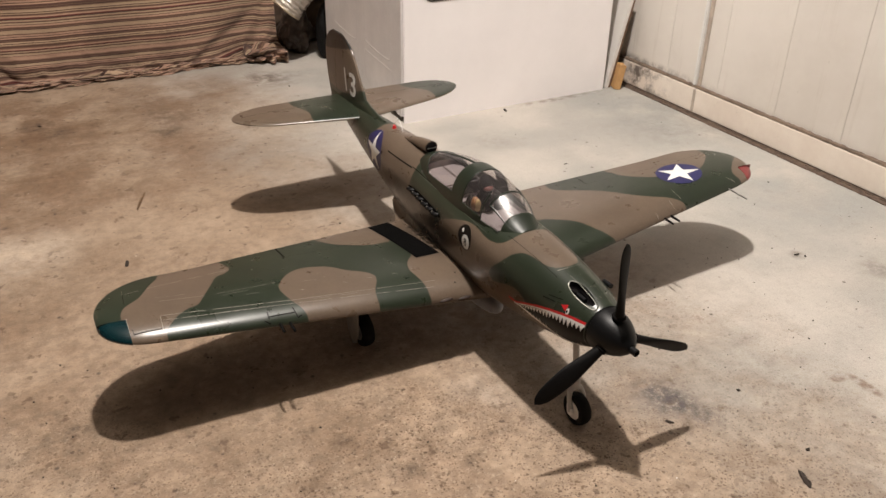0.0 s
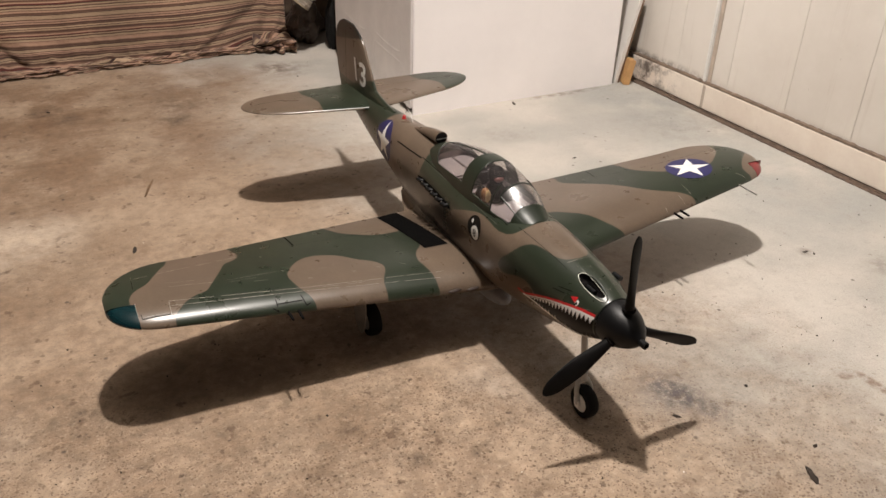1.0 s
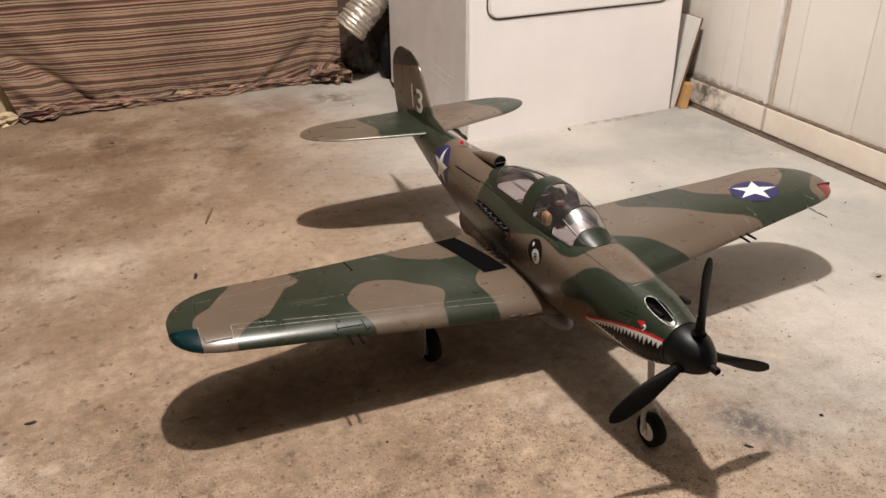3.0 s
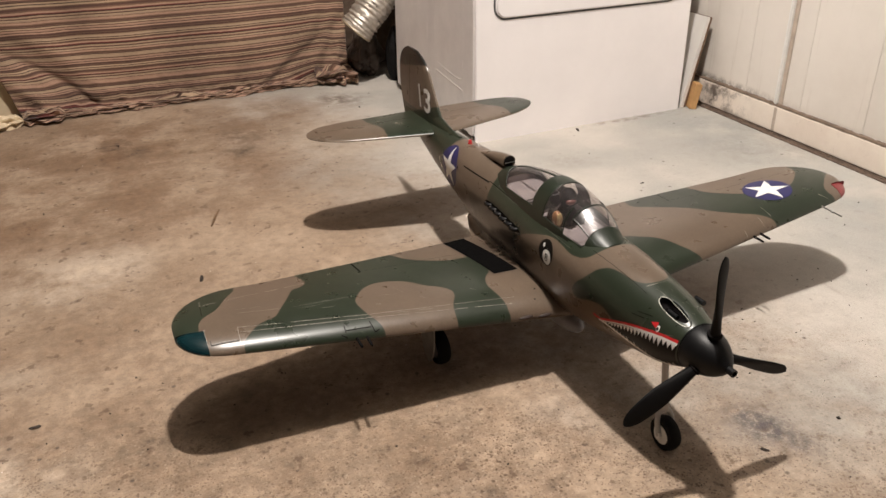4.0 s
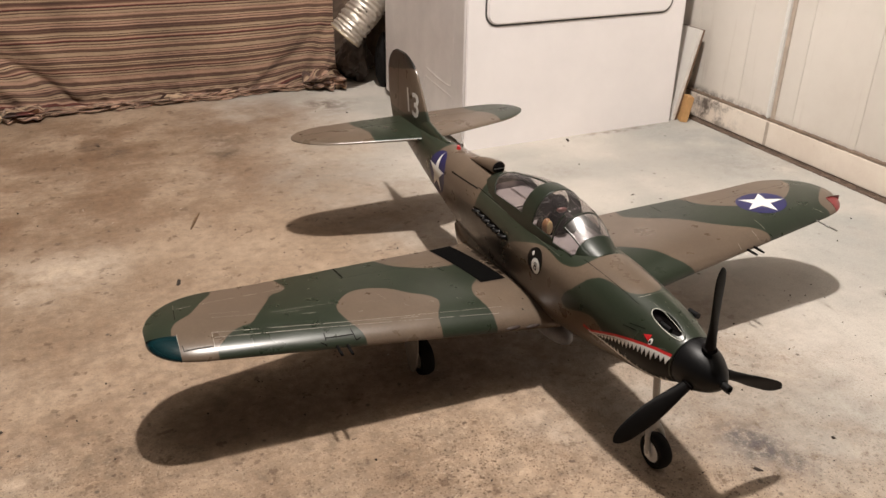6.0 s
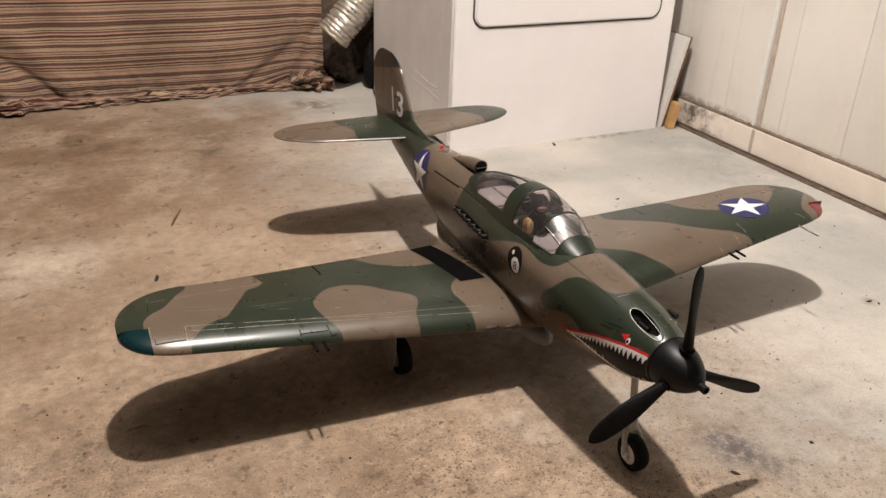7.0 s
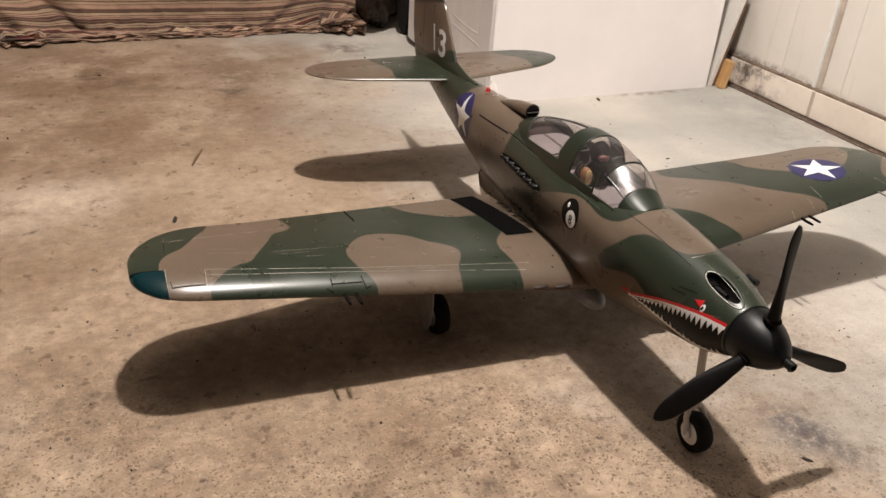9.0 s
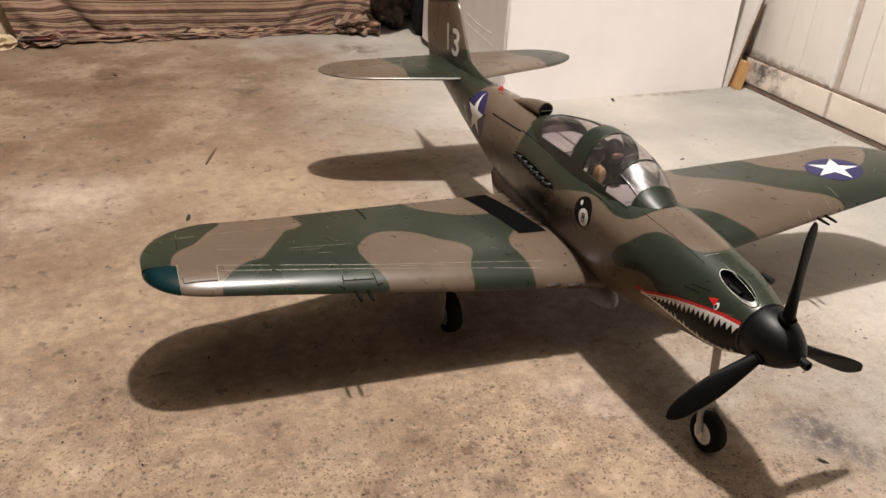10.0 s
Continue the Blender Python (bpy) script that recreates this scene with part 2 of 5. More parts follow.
    c = k.mix(k.math("MULTIPLY", pit, 0.7), c, (0.06, 0.043, 0.033))
    h = k.math("SUBTRACT", k.math("MULTIPLY", sand, 0.5), k.math("MULTIPLY", k.math("MULTIPLY", hole, crust), 1.0))
    h = k.math("MULTIPLY", h, k.math("ADD", k.math("MULTIPLY", worn, 0.85), 0.1))
    k.relief(h, 0.55, 0.003)
    return k.out(c, k.span(mid, 0.3, 0.7, 0.72, 0.92))


def wall_material():
    k = Nodes("old_cream_paint")
    obj = k.put("TexCoord").outputs["Object"]
    rnd = k.put("ObjectInfo").outputs["Random"]
    c = k.mix(k.span(k.noise(obj, 2.3, 6, 0.65), 0.3, 0.7), (0.645, 0.595, 0.535), (0.745, 0.70, 0.64))
    c = k.put("VectorMath", {0: c, "Scale": k.span(rnd, 0, 1, 0.96, 1.04)}, operation="SCALE").outputs[0]
    streak = k.put("Mapping", {0: obj, 3: (9, 26, 1.6)}).outputs[0]
    s = k.span(k.noise(streak, 1.0, 6, 0.7), 0.56, 0.78)
    c = k.mix(k.math("MULTIPLY", s, 0.35), c, (0.36, 0.29, 0.22))
    spot = k.span(k.noise(obj, 34, 4, 0.6), 0.70, 0.78)
    c = k.mix(k.math("MULTIPLY", spot, 0.45), c, (0.23, 0.17, 0.13))
    sep = k.put("SeparateXYZ", {0: obj})
    band = k.math("MULTIPLY", k.span(sep.outputs[2], 0.078, 0.102, 1.0, 0.0), k.span(sep.outputs[1], 2.05, 2.55))
    c = k.mix(k.math("MULTIPLY", k.math("MULTIPLY", band, k.span(k.noise(obj, 45, 6, 0.75), 0.38, 0.6)), 0.85), c, (0.10, 0.075, 0.058))
    k.relief(k.noise(obj, 90, 4), 0.15, 0.002)
    return k.out(c, 0.55)


def baseboard_material():
    k = Nodes("mouldy_baseboard_paint")
    obj = k.put("TexCoord").outputs["Object"]
    c = k.mix(k.span(k.noise(obj, 5, 6, 0.7), 0.3, 0.7), (0.71, 0.62, 0.535), (0.81, 0.735, 0.645))
    n = k.noise(obj, 16, 8, 0.75)
    end = k.spot(obj, 1.775, 2.50, 0.22, 0.9, z=0.045, squash=(1, 1, 1.5))
    c = k.mix(k.math("MULTIPLY", k.math("MULTIPLY", end, k.span(n, 0.42, 0.6)), 0.9), c, (0.075, 0.055, 0.045))
    c = k.mix(k.math("MULTIPLY", k.span(n, 0.60, 0.76), 0.45), c, (0.30, 0.22, 0.17))
    k.relief(n, 0.3, 0.003)
    return k.out(c, 0.6)


def stripe_material():
    """Woven stripes that follow the cloth's own height (its 'rise' value, in metres)."""
    k = Nodes("striped_woven_cloth")
    obj = k.put("TexCoord").outputs["Object"]
    v = k.put("Attribute", attribute_name="rise").outputs["Fac"]
    v = k.math("ADD", v, k.math("MULTIPLY", k.math("SUBTRACT", k.noise(obj, 14, 3), 0.5), 0.002))
    line = k.put("CombineXYZ", {2: v}).outputs[0]
    drift = k.math("MULTIPLY", k.math("SUBTRACT", k.noise(line, 16, 2), 0.5), 0.55)
    tone = k.math("FRACT", k.math("ADD", k.math("MULTIPLY", v, 1 / 0.098), drift))
    ramp = k.put("ValToRGB", {0: tone})
    e = ramp.color_ramp
    e.interpolation = "CONSTANT"
    tan, mar, olive, dark, pink, brown = (0.44, 0.312, 0.205, 1), (0.125, 0.028, 0.020, 1), (0.190, 0.108, 0.070, 1), (0.062, 0.028, 0.020, 1), (0.44, 0.272, 0.190, 1), (0.105, 0.050, 0.034, 1)
    stops = [(0.0, mar), (0.045, pink), (0.11, olive), (0.145, brown), (0.185, olive), (0.205, tan), (0.25, dark), (0.27, tan), (0.325, olive), (0.345, dark), (0.37, olive), (0.39, brown), (0.43, pink), (0.465, dark), (0.485, pink), (0.55, brown), (0.575, tan), (0.64, dark), (0.665, olive), (0.69, brown), (0.72, olive), (0.745, pink), (0.80, brown), (0.815, tan), (0.88, dark), (0.90, olive), (0.925, tan), (0.965, dark)]
    e.elements[0].color = stops[0][1]
    e.elements[1].position, e.elements[1].color = stops[1]
    for p, col in stops[2:]:
        e.elements.new(p).color = col
    thread = k.span(k.noise(line, 210, 3, 0.7), 0.32, 0.68, 0.72, 1.22)
    weave = k.span(k.noise(k.put("Mapping", {0: obj, 3: (700, 700, 260)}).outputs[0], 1.0, 3), 0.3, 0.7, 0.84, 1.14)
    c = k.put("VectorMath", {0: ramp.outputs[0], "Scale": k.math("MULTIPLY", k.math("MULTIPLY", weave, thread), k.span(k.noise(obj, 5, 5), 0.3, 0.7, 0.66, 0.96))}, operation="SCALE").outputs[0]
    k.relief(weave, 0.3, 0.001)
    k.b.inputs["Sheen Weight"].default_value = 0.15
    return k.out(c, 0.92)


def glass_material(name, gloss_rough, least):
    k = Nodes(name)
    k.b.inputs["Transmission Weight"].default_value = 0.0
    t = k.t
    glossy = k.put("BsdfGlossy", {"Color": (1, 1, 1, 1), "Roughness": gloss_rough})
    clear = k.put("BsdfTransparent", {"Color": (0.90, 0.885, 0.88, 1)})
    film = k.put("BsdfDiffuse", {"Color": (0.62, 0.54, 0.53, 1)})
    lw = k.put("LayerWeight", {"Blend": 0.5})
    gloss = k.math("ADD", k.math("MULTIPLY", k.math("POWER", lw.outputs["Facing"], 4.0), 0.22), least)
    a = k.put("MixShader", {0: 0.022, 1: clear.outputs[0], 2: film.outputs[0]})
    b = k.put("MixShader", {0: gloss, 1: a.outputs[0], 2: glossy.outputs[0]})
    t.links.new(b.outputs[0], t.nodes["Material Output"].inputs[0])
    return k.m


CAMO, CONCRETE, WALL, BASEB, STRIPE, GLASS = camo_material(), concrete_material(), wall_material(), baseboard_material(), stripe_material(), glass_material("clear_canopy_plastic", 0.08, 0.03)
SCREEN = glass_material("satin_windscreen_plastic", 0.30, 0.15)
BLACK = mat("satin_black_paint", (0.004, 0.004, 0.0045), 0.42, vary=0.2, scale=30, bump=0.05, spec=0.25)
RUBBER = mat("black_rubber", (0.007, 0.0065, 0.0065), 0.8, spec=0.2, vary=0.25, scale=60, bump=0.3, bump_scale=300)
RECESS_SHADE = mat("brown_recess_shade", (0.030, 0.018, 0.014), 0.6, spec=0.3, vary=0.3, scale=80)
HOLLOW = mat("dark_hollow", (0.006, 0.005, 0.005), 0.85, spec=0.08)
STEEL = mat("dull_steel", (0.45, 0.43, 0.40), 0.35, 0.9, vary=0.15, scale=50)
GREYP = mat("grey_gear_paint", (0.42, 0.41, 0.39), 0.45, vary=0.15, scale=40)
WHITE = mat("white_marking_paint", (0.74, 0.73, 0.70), 0.5, vary=0.05, scale=60)
OFFWHITE = mat("worn_grey_white_marking", (0.84, 0.83, 0.80), 0.6, vary=0.12, scale=90)
BLUE = mat("insignia_blue_paint", (0.020, 0.019, 0.092), 0.42, vary=0.1, scale=40)
RED = mat("bright_red_paint", (0.50, 0.018, 0.022), 0.35, vary=0.1, scale=60)
BALLBLACK = mat("gloss_black_marking", (0.004, 0.0035, 0.0035), 0.4, vary=0.1, spec=0.15)
WALKWAY = mat("matt_black_walkway", (0.0035, 0.0033, 0.0032), 0.95, spec=0.03, vary=0.2, scale=60, bump=0.4, bump_scale=700)
SCUFF = mat("pale_scuffed_primer", (0.36, 0.33, 0.28), 0.5, vary=0.3, scale=120)
GROOVE = mat("dusty_groove_paint", (0.66, 0.60, 0.53), 0.8, vary=0.25, scale=12)
LINE = mat("dark_panel_line", (0.010, 0.009, 0.008), 0.8, spec=0.1)
TEAL = mat("teal_lens_plastic", (0.0025, 0.020, 0.024), 0.22, vary=0.15, scale=40, coat=0.4)
REDLENS = mat("red_lens_plastic", (0.19, 0.009, 0.012), 0.3, vary=0.15, scale=40, coat=0.4)
FRAMEP = mat("green_canopy_frame_paint", (0.016, 0.0215, 0.0135), 0.40, vary=0.12, scale=40, spec=0.4)
TANP = mat("tan_model_paint", (0.17, 0.13, 0.095), 0.6, vary=0.2, scale=60, spec=0.25)
COCKPIT = mat("pale_cockpit_lining", (0.25, 0.215, 0.215), 0.7, vary=0.1, scale=30)
TANKM = mat("dusty_grey_plastic", (0.25, 0.245, 0.26), 0.38, vary=0.3, scale=40)
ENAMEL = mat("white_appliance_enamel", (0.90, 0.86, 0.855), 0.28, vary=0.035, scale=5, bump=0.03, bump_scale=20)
# side enamel, darker and rougher than the front
ENAMELD = mat("darker_enamel_side", (0.74, 0.705, 0.69), 0.4, vary=0.09, scale=9)
GASKET = mat("dark_door_seam", (0.05, 0.045, 0.042), 0.7)
RAWWOOD = mat("raw_pine", (0.52, 0.30, 0.125), 0.6, vary=0.18, scale=24, bump=0.2, bump_scale=140)
DARKWOOD = mat("weathered_wood_edge", (0.17, 0.095, 0.055), 0.75, vary=0.35, scale=30, bump=0.3)
BOARDW = mat("white_melamine", (0.70, 0.67, 0.63), 0.4, vary=0.05, scale=8)
DIRT = mat("brown_dirt", (0.105, 0.072, 0.052), 0.95, vary=0.45, scale=50, bump=0.6, bump_scale=180)
MOULD = mat("mouldy_caulk", (0.16, 0.115, 0.085), 0.9, vary=0.5, scale=35, bump=0.5, bump_scale=120)
FOIL = mat("crinkled_foil", (0.55, 0.50, 0.44), 0.46, 0.75, vary=0.18, scale=30, bump=0.4, bump_scale=70)
BAG = mat("dark_brown_plastic_bag", (0.050, 0.034, 0.026), 0.5, vary=0.4, scale=14, bump=0.5, bump_scale=40)
CREAM = mat("cream_cloth", (0.62, 0.50, 0.34), 0.9, vary=0.12, scale=12, bump=0.3, bump_scale=200)
PLASTER = mat("pale_plaster", (0.62, 0.56, 0.48), 0.85, vary=0.1, scale=2, bump=0.2)
GREYWALL = mat("dim_unseen_wall", (0.06, 0.05, 0.042), 0.85, vary=0.12, scale=2, bump=0.2)
CEILING = mat("pale_ceiling_board", (0.27, 0.258, 0.242), 0.9, vary=0.08, scale=2, bump=0.2)
# near-black for unseen upper walls, so they bounce little light
DIMUPPER = mat("dim_unseen_upper_wall", (0.022, 0.017, 0.013), 0.9, vary=0.3, scale=3, bump=0.3)
TWIG = mat("dry_leaf_brown", (0.16, 0.095, 0.05), 0.85, vary=0.4, scale=80)
GRIT = mat("dark_grit", (0.034, 0.024, 0.018), 0.9, vary=0.5, scale=60)


# ---------------------------------------------------------------- mesh tools
def empty(name, m=None):
    ob = new(name)
    ob.empty_display_size = 0.05
    if m is not None:
        ob.matrix_world = m
    return ob


def finish(name, bm, material, smooth=True):
    bmesh.ops.recalc_face_normals(bm, faces=bm.faces)
    me = bpy.data.meshes.new(name)
    bm.to_mesh(me)
    bm.free()
    for m in material if isinstance(material, (list, tuple)) else [material]:
        me.materials.append(m)
    if smooth:
        me.shade_smooth()
        me.set_sharp_from_angle(angle=radians(38))
    return me


def part(name, bm, material, parent, label="", smooth=True):
    ob = new(name, finish(name, bm, material, smooth))
    ob.parent = parent
    return tagged(ob, label)


def thing(name, bm, material, label, category, group="", kind="", smooth=True):
    return tagged(new(name, finish(name, bm, material, smooth)), label, category, group, kind)


def rings(rows, closed=True, cap=True, bm=None):
    """Skins rows of points, one ring after another."""
    bm = bm or bmesh.new()
    vs = [[bm.verts.new(p) for p in row] for row in rows]
    n = len(rows[0])
    for a, b in zip(vs, vs[1:]):
        for i in range(n if closed else n - 1):
            j = (i + 1) % n
            bm.faces.new((a[i], a[j], b[j], b[i]))
    if cap and closed:
        bm.faces.new(vs[0])
        bm.faces.new(vs[-1])
    return bm


def lathe(profile, m=Matrix(), n=40, cap=True, bm=None):
    """Turns (radius, height) pairs round the local z axis."""
    rows = [[m @ Vector((r * math.cos(a), r * math.sin(a), h)) for a in np.linspace(0, math.tau, n, endpoint=False)] for r, h in profile]
    return rings(rows, cap=cap, bm=bm)


def box(x0, x1, y0, y1, z0, z1, bevel=0.0, m=None, seg=2, bm=None):
    own = bmesh.new()
    bmesh.ops.create_cube(own, size=1, matrix=Matrix.Translation(((x0 + x1) / 2, (y0 + y1) / 2, (z0 + z1) / 2)) @ Matrix.Diagonal((x1 - x0, y1 - y0, z1 - z0, 1)))
    if bevel:
        bmesh.ops.bevel(own, geom=own.edges[:], offset=bevel, segments=seg, affect="EDGES")
    if m is not None:
        own.transform(m)
    if bm is None:
        return own
    me = bpy.data.meshes.new("tmp")
    own.to_mesh(me)
    own.free()
    bm.from_mesh(me)
    bpy.data.meshes.remove(me)
    return bm


def tube(points, radius, n=10, bm=None, closed=False, cap=True):
    """A round bar along points; radius: one number, or one a point."""
    pts = [Vector(p) for p in points]
    rad = radius if isinstance(radius, (list, tuple)) else [radius] * len(pts)
    rows, side = [], None
    for i, p in enumerate(pts):
        a = pts[(i - 1) % len(pts)] if closed or i else p
        b = pts[(i + 1) % len(pts)] if closed or i < len(pts) - 1 else p
        d = (b - a).normalized()
        if side is None:
            side = d.orthogonal().normalized()
        side = (side - d * side.dot(d)).normalized()
        up = d.cross(side)
        rows.append([p + rad[i] * (math.cos(t) * side + math.sin(t) * up) for t in np.linspace(0, math.tau, n, endpoint=False)])
    if closed:
        rows.append(rows[0])
    bm = rings(rows, cap=cap and not closed, bm=bm)
    if closed:
        bmesh.ops.remove_doubles(bm, verts=bm.verts[:], dist=1e-6)
    return bm


def smooth_table(y, table):
    """Smooth values between the rows of a small table whose first column is y."""
    t = np.array(table, float)
    x, v = t[:, 0], t[:, 1:]
    g = np.gradient(v, x, axis=0)
    i = int(np.clip(np.searchsorted(x, y) - 1, 0, len(x) - 2))
    h = x[i + 1] - x[i]
    s = min(max((y - x[i]) / h, 0), 1)
    return (2 * s**3 - 3 * s**2 + 1) * v[i] + (s**3 - 2 * s**2 + s) * h * g[i] + (-2 * s**3 + 3 * s**2) * v[i + 1] + (s**3 - s**2) * h * g[i + 1]


def rounded(poly, times=2):
    p = np.array(poly, float)
    for _ in range(times):
        q = np.roll(p, -1, 0)
        p = np.stack([0.75 * p + 0.25 * q, 0.25 * p + 0.75 * q], 1).reshape(-1, 2)
    return p


def inside_by(points, poly):
    """Distance into a polygon: positive inside."""
    p, a = np.asarray(points), np.asarray(poly)
    b = np.roll(a, -1, 0)
    best, odd = np.full(len(p), 9.0), np.zeros(len(p), bool)
    for s, e in zip(a, b):
        d = e - s
        u = np.clip(((p - s) @ d) / max(d @ d, 1e-12), 0, 1)
        best = np.minimum(best, np.hypot(*(p - s - u[:, None] * d).T))
        hit = (s[1] > p[:, 1]) != (e[1] > p[:, 1])
        odd ^= hit & (p[:, 0] < s[0] + (p[:, 1] - s[1]) * d[0] / (d[1] if abs(d[1]) > 1e-12 else 1e-12))
    return np.where(odd, best, -best)


def store(ob, name, values):
    ob.data.attributes.new(name, "FLOAT", "POINT").data.foreach_set("value", np.asarray(values, np.float32))


def coords(ob):
    c = np.empty(len(ob.data.vertices) * 3, np.float32)
    ob.data.vertices.foreach_get("co", c)
    return c.reshape(-1, 3)


def carve(ob, cutters):
    """Cuts closed shapes out of a mesh for good."""
    for bm, material in cutters:
        cut = new("cutter", finish("cutter", bm, material, False))
        cut.parent = ob.parent
        mod = ob.modifiers.new("cut", "BOOLEAN")
        mod.operation, mod.solver, mod.object, mod.material_mode = "DIFFERENCE", "EXACT", cut, "TRANSFER"
        dg = bpy.context.evaluated_depsgraph_get()
        me = bpy.data.meshes.new_from_object(ob.evaluated_get(dg))
        ob.modifiers.clear()
        ob.data = me
        bpy.data.objects.remove(cut)


def fan(outline, rows=5):
    """A filled shape, finely cut: points and faces in its own flat plane."""
    o = np.asarray(outline, float)
    c = o.mean(0)
    pts, faces, n = [c], [], len(o)
    for r in range(1, rows + 1):
        pts += [c + (p - c) * r / rows for p in o]
    for i in range(n):
        j = (i + 1) % n
        faces.append((0, 1 + i, 1 + j))
        for r in range(rows - 1):
            faces.append((1 + r * n + i, 1 + (r + 1) * n + i, 1 + (r + 1) * n + j, 1 + r * n + j))
    return pts, faces


def sheet(f, nu, nv):
    """A filled strip; f(u, v) gives its flat place, u and v from 0 to 1."""
    pts = [np.array(f(i / nu, j / nv), float) for i in range(nu + 1) for j in range(nv + 1)]
    k = nv + 1
    return pts, [(i * k + j, (i + 1) * k + j, (i + 1) * k + j + 1, i * k + j + 1) for i in range(nu) for j in range(nv)]


def cut_edges(outline, step):
    o = np.asarray(outline, float)
    res = []
    for a, b in zip(o, np.roll(o, -1, 0)):
        n = max(1, int(np.hypot(*(b - a)) / step))
        res += [a + (b - a) * i / n for i in range(n)]
    return res


def star_points(r, turn=0.0, inner=0.382):
    return [(r * (1 if i % 2 == 0 else inner) * math.sin(turn + i * math.pi / 5), r * (1 if i % 2 == 0 else inner) * math.cos(turn + i * math.pi / 5)) for i in range(10)]


def ellipse(a, b, n=40):
    return [(a * math.cos(t), b * math.sin(t)) for t in np.linspace(0, math.tau, n, endpoint=False)]


def decal(name, shape, place, way, tree, lift, material, parent, label=""):
    """Lays a flat shape on a surface: place(u, v) gives a point off it, way the direction to it."""
    pts, faces = shape
    bm = bmesh.new()
    vs = []
    for p in pts:
        start = Vector(place(*p))
        hit, nor, _, _ = tree.ray_cast(start, Vector(way))
        if hit is None:
            hit, nor, _, _ = tree.find_nearest(start + Vector(way) * 0.1)
        if nor.dot(Vector(way)) > 0:
            nor = -nor
        vs.append(bm.verts.new(hit + nor * lift))
    for f in faces:
        try:
            bm.faces.new([vs[i] for i in f])
        except ValueError:
            pass
    me = bpy.data.meshes.new(name)
    bm.normal_update()
    if sum((f.normal.dot(Vector(way)) for f in bm.faces), 0.0) > 0:
        bmesh.ops.reverse_faces(bm, faces=bm.faces[:])
    bm.to_mesh(me)
    bm.free()
    me.materials.append(material)
    me.shade_smooth()
    ob = new(name, me)
    ob.parent = parent
    return tagged(ob, label)


def letters(text, height, wide=1.0, bold=0.0):
    """Flat points and faces of writing in the built-in font, centred."""
    cu = bpy.data.curves.new("writing", "FONT")
    cu.body, cu.align_x, cu.align_y, cu.size, cu.resolution_u, cu.offset = text, "CENTER", "CENTER", 1.0, 6, bold
    ob = new("writing", cu)
    me = bpy.data.meshes.new_from_object(ob.evaluated_get(bpy.context.evaluated_depsgraph_get()))
    bpy.data.objects.remove(ob)
    bm = bmesh.new()
    bm.from_mesh(me)
    bmesh.ops.triangulate(bm, faces=bm.faces[:])
    bmesh.ops.subdivide_edges(bm, edges=bm.edges[:], cuts=2, use_grid_fill=True)
    bm.verts.index_update()
    co = np.array([v.co[:2] for v in bm.verts])
    lo, hi = co.min(0), co.max(0)
    s = height / (hi[1] - lo[1])
    co = (co - (lo + hi) / 2) * (s * wide, s)
    faces = [tuple(v.index for v in f.verts) for f in bm.faces]
    bm.free()
    bpy.data.meshes.remove(me)
    return list(co), faces


# ---------------------------------------------------------------- the room
EAST, NORTH, WEST, SOUTH, TOP = 1.79, 3.56, -3.2, -3.6, 2.80
tagged(thing("floor", box(WEST - 0.1, EAST + 0.1, SOUTH - 0.1, NORTH + 0.1, -0.12, 0.0), CONCRETE, "stained brown and grey concrete garage floor", "floor", kind="structure", smooth=False))
tagged(thing("ceiling", box(WEST - 0.1, EAST + 0.1, SOUTH - 0.1, NORTH + 0.1, TOP, TOP + 0.1), CEILING, "pale plain garage ceiling", "ceiling", kind="structure", smooth=False))
north = thing("wall_north", box(WEST, EAST, NORTH, NORTH + 0.1, 0, 0.80), PLASTER, "pale plaster wall behind the striped cloth", "wall", kind="structure", smooth=False)
# west and south walls are added out of view, dim to hold back fill
thing("wall_west", box(WEST - 0.1, WEST, SOUTH, NORTH, 0, TOP), GREYWALL, "plain unseen wall added to close the garage, dim to limit fill light", "wall", kind="structure", smooth=False)
thing("wall_south", box(WEST, EAST, SOUTH - 0.1, SOUTH, 0, TOP), GREYWALL, "plain unseen wall added to close the garage, dim to limit fill light", "wall", kind="structure", smooth=False)


# added out of view: dark upper wall that keeps bounced light low
part("upper_boards", box(WEST, EAST, NORTH, NORTH + 0.1, 0.803, TOP), DIMUPPER, north, "unseen dark upper wall above the plaster, added to cut bounced light", smooth=False)


def panelled_wall():
    """Grooved boards on a dark backing, with a baseboard, a cover strip and dirt in the joint."""
    wall = thing("wall_east", box(EAST + 0.003, EAST + 0.1, SOUTH, NORTH, 0, TOP), GROOVE, "cream painted wall of grooved vertical boards", "wall", kind="structure", smooth=False)
    wide, gap = 0.205, 0.0009
    y = 1.758 - 25 * wide
    while y < NORTH:
        a, b = max(y, SOUTH), min(y + wide - gap, NORTH)
        if b - a > 0.03:
            part("plank", box(EAST, EAST + 0.011, a, b, 0.072, 0.80, 0.0006), WALL, wall, smooth=False)
        y += wide
    # out of view too, dark so the wall's top bounces little light
    part("upper_boards", box(EAST, EAST + 0.011, SOUTH, NORTH, 0.803, TOP), DIMUPPER, wall, "unseen dark upper wall above the painted boards, added to cut bounced light", smooth=False)
    return wall


panelled_wall()
thing("baseboard", box(1.774, EAST + 0.011, SOUTH, 2.70, 0.0045, 0.074, 0.002), BASEB, "cream painted baseboard with mouldy stains", "baseboard", kind="structure", smooth=False)


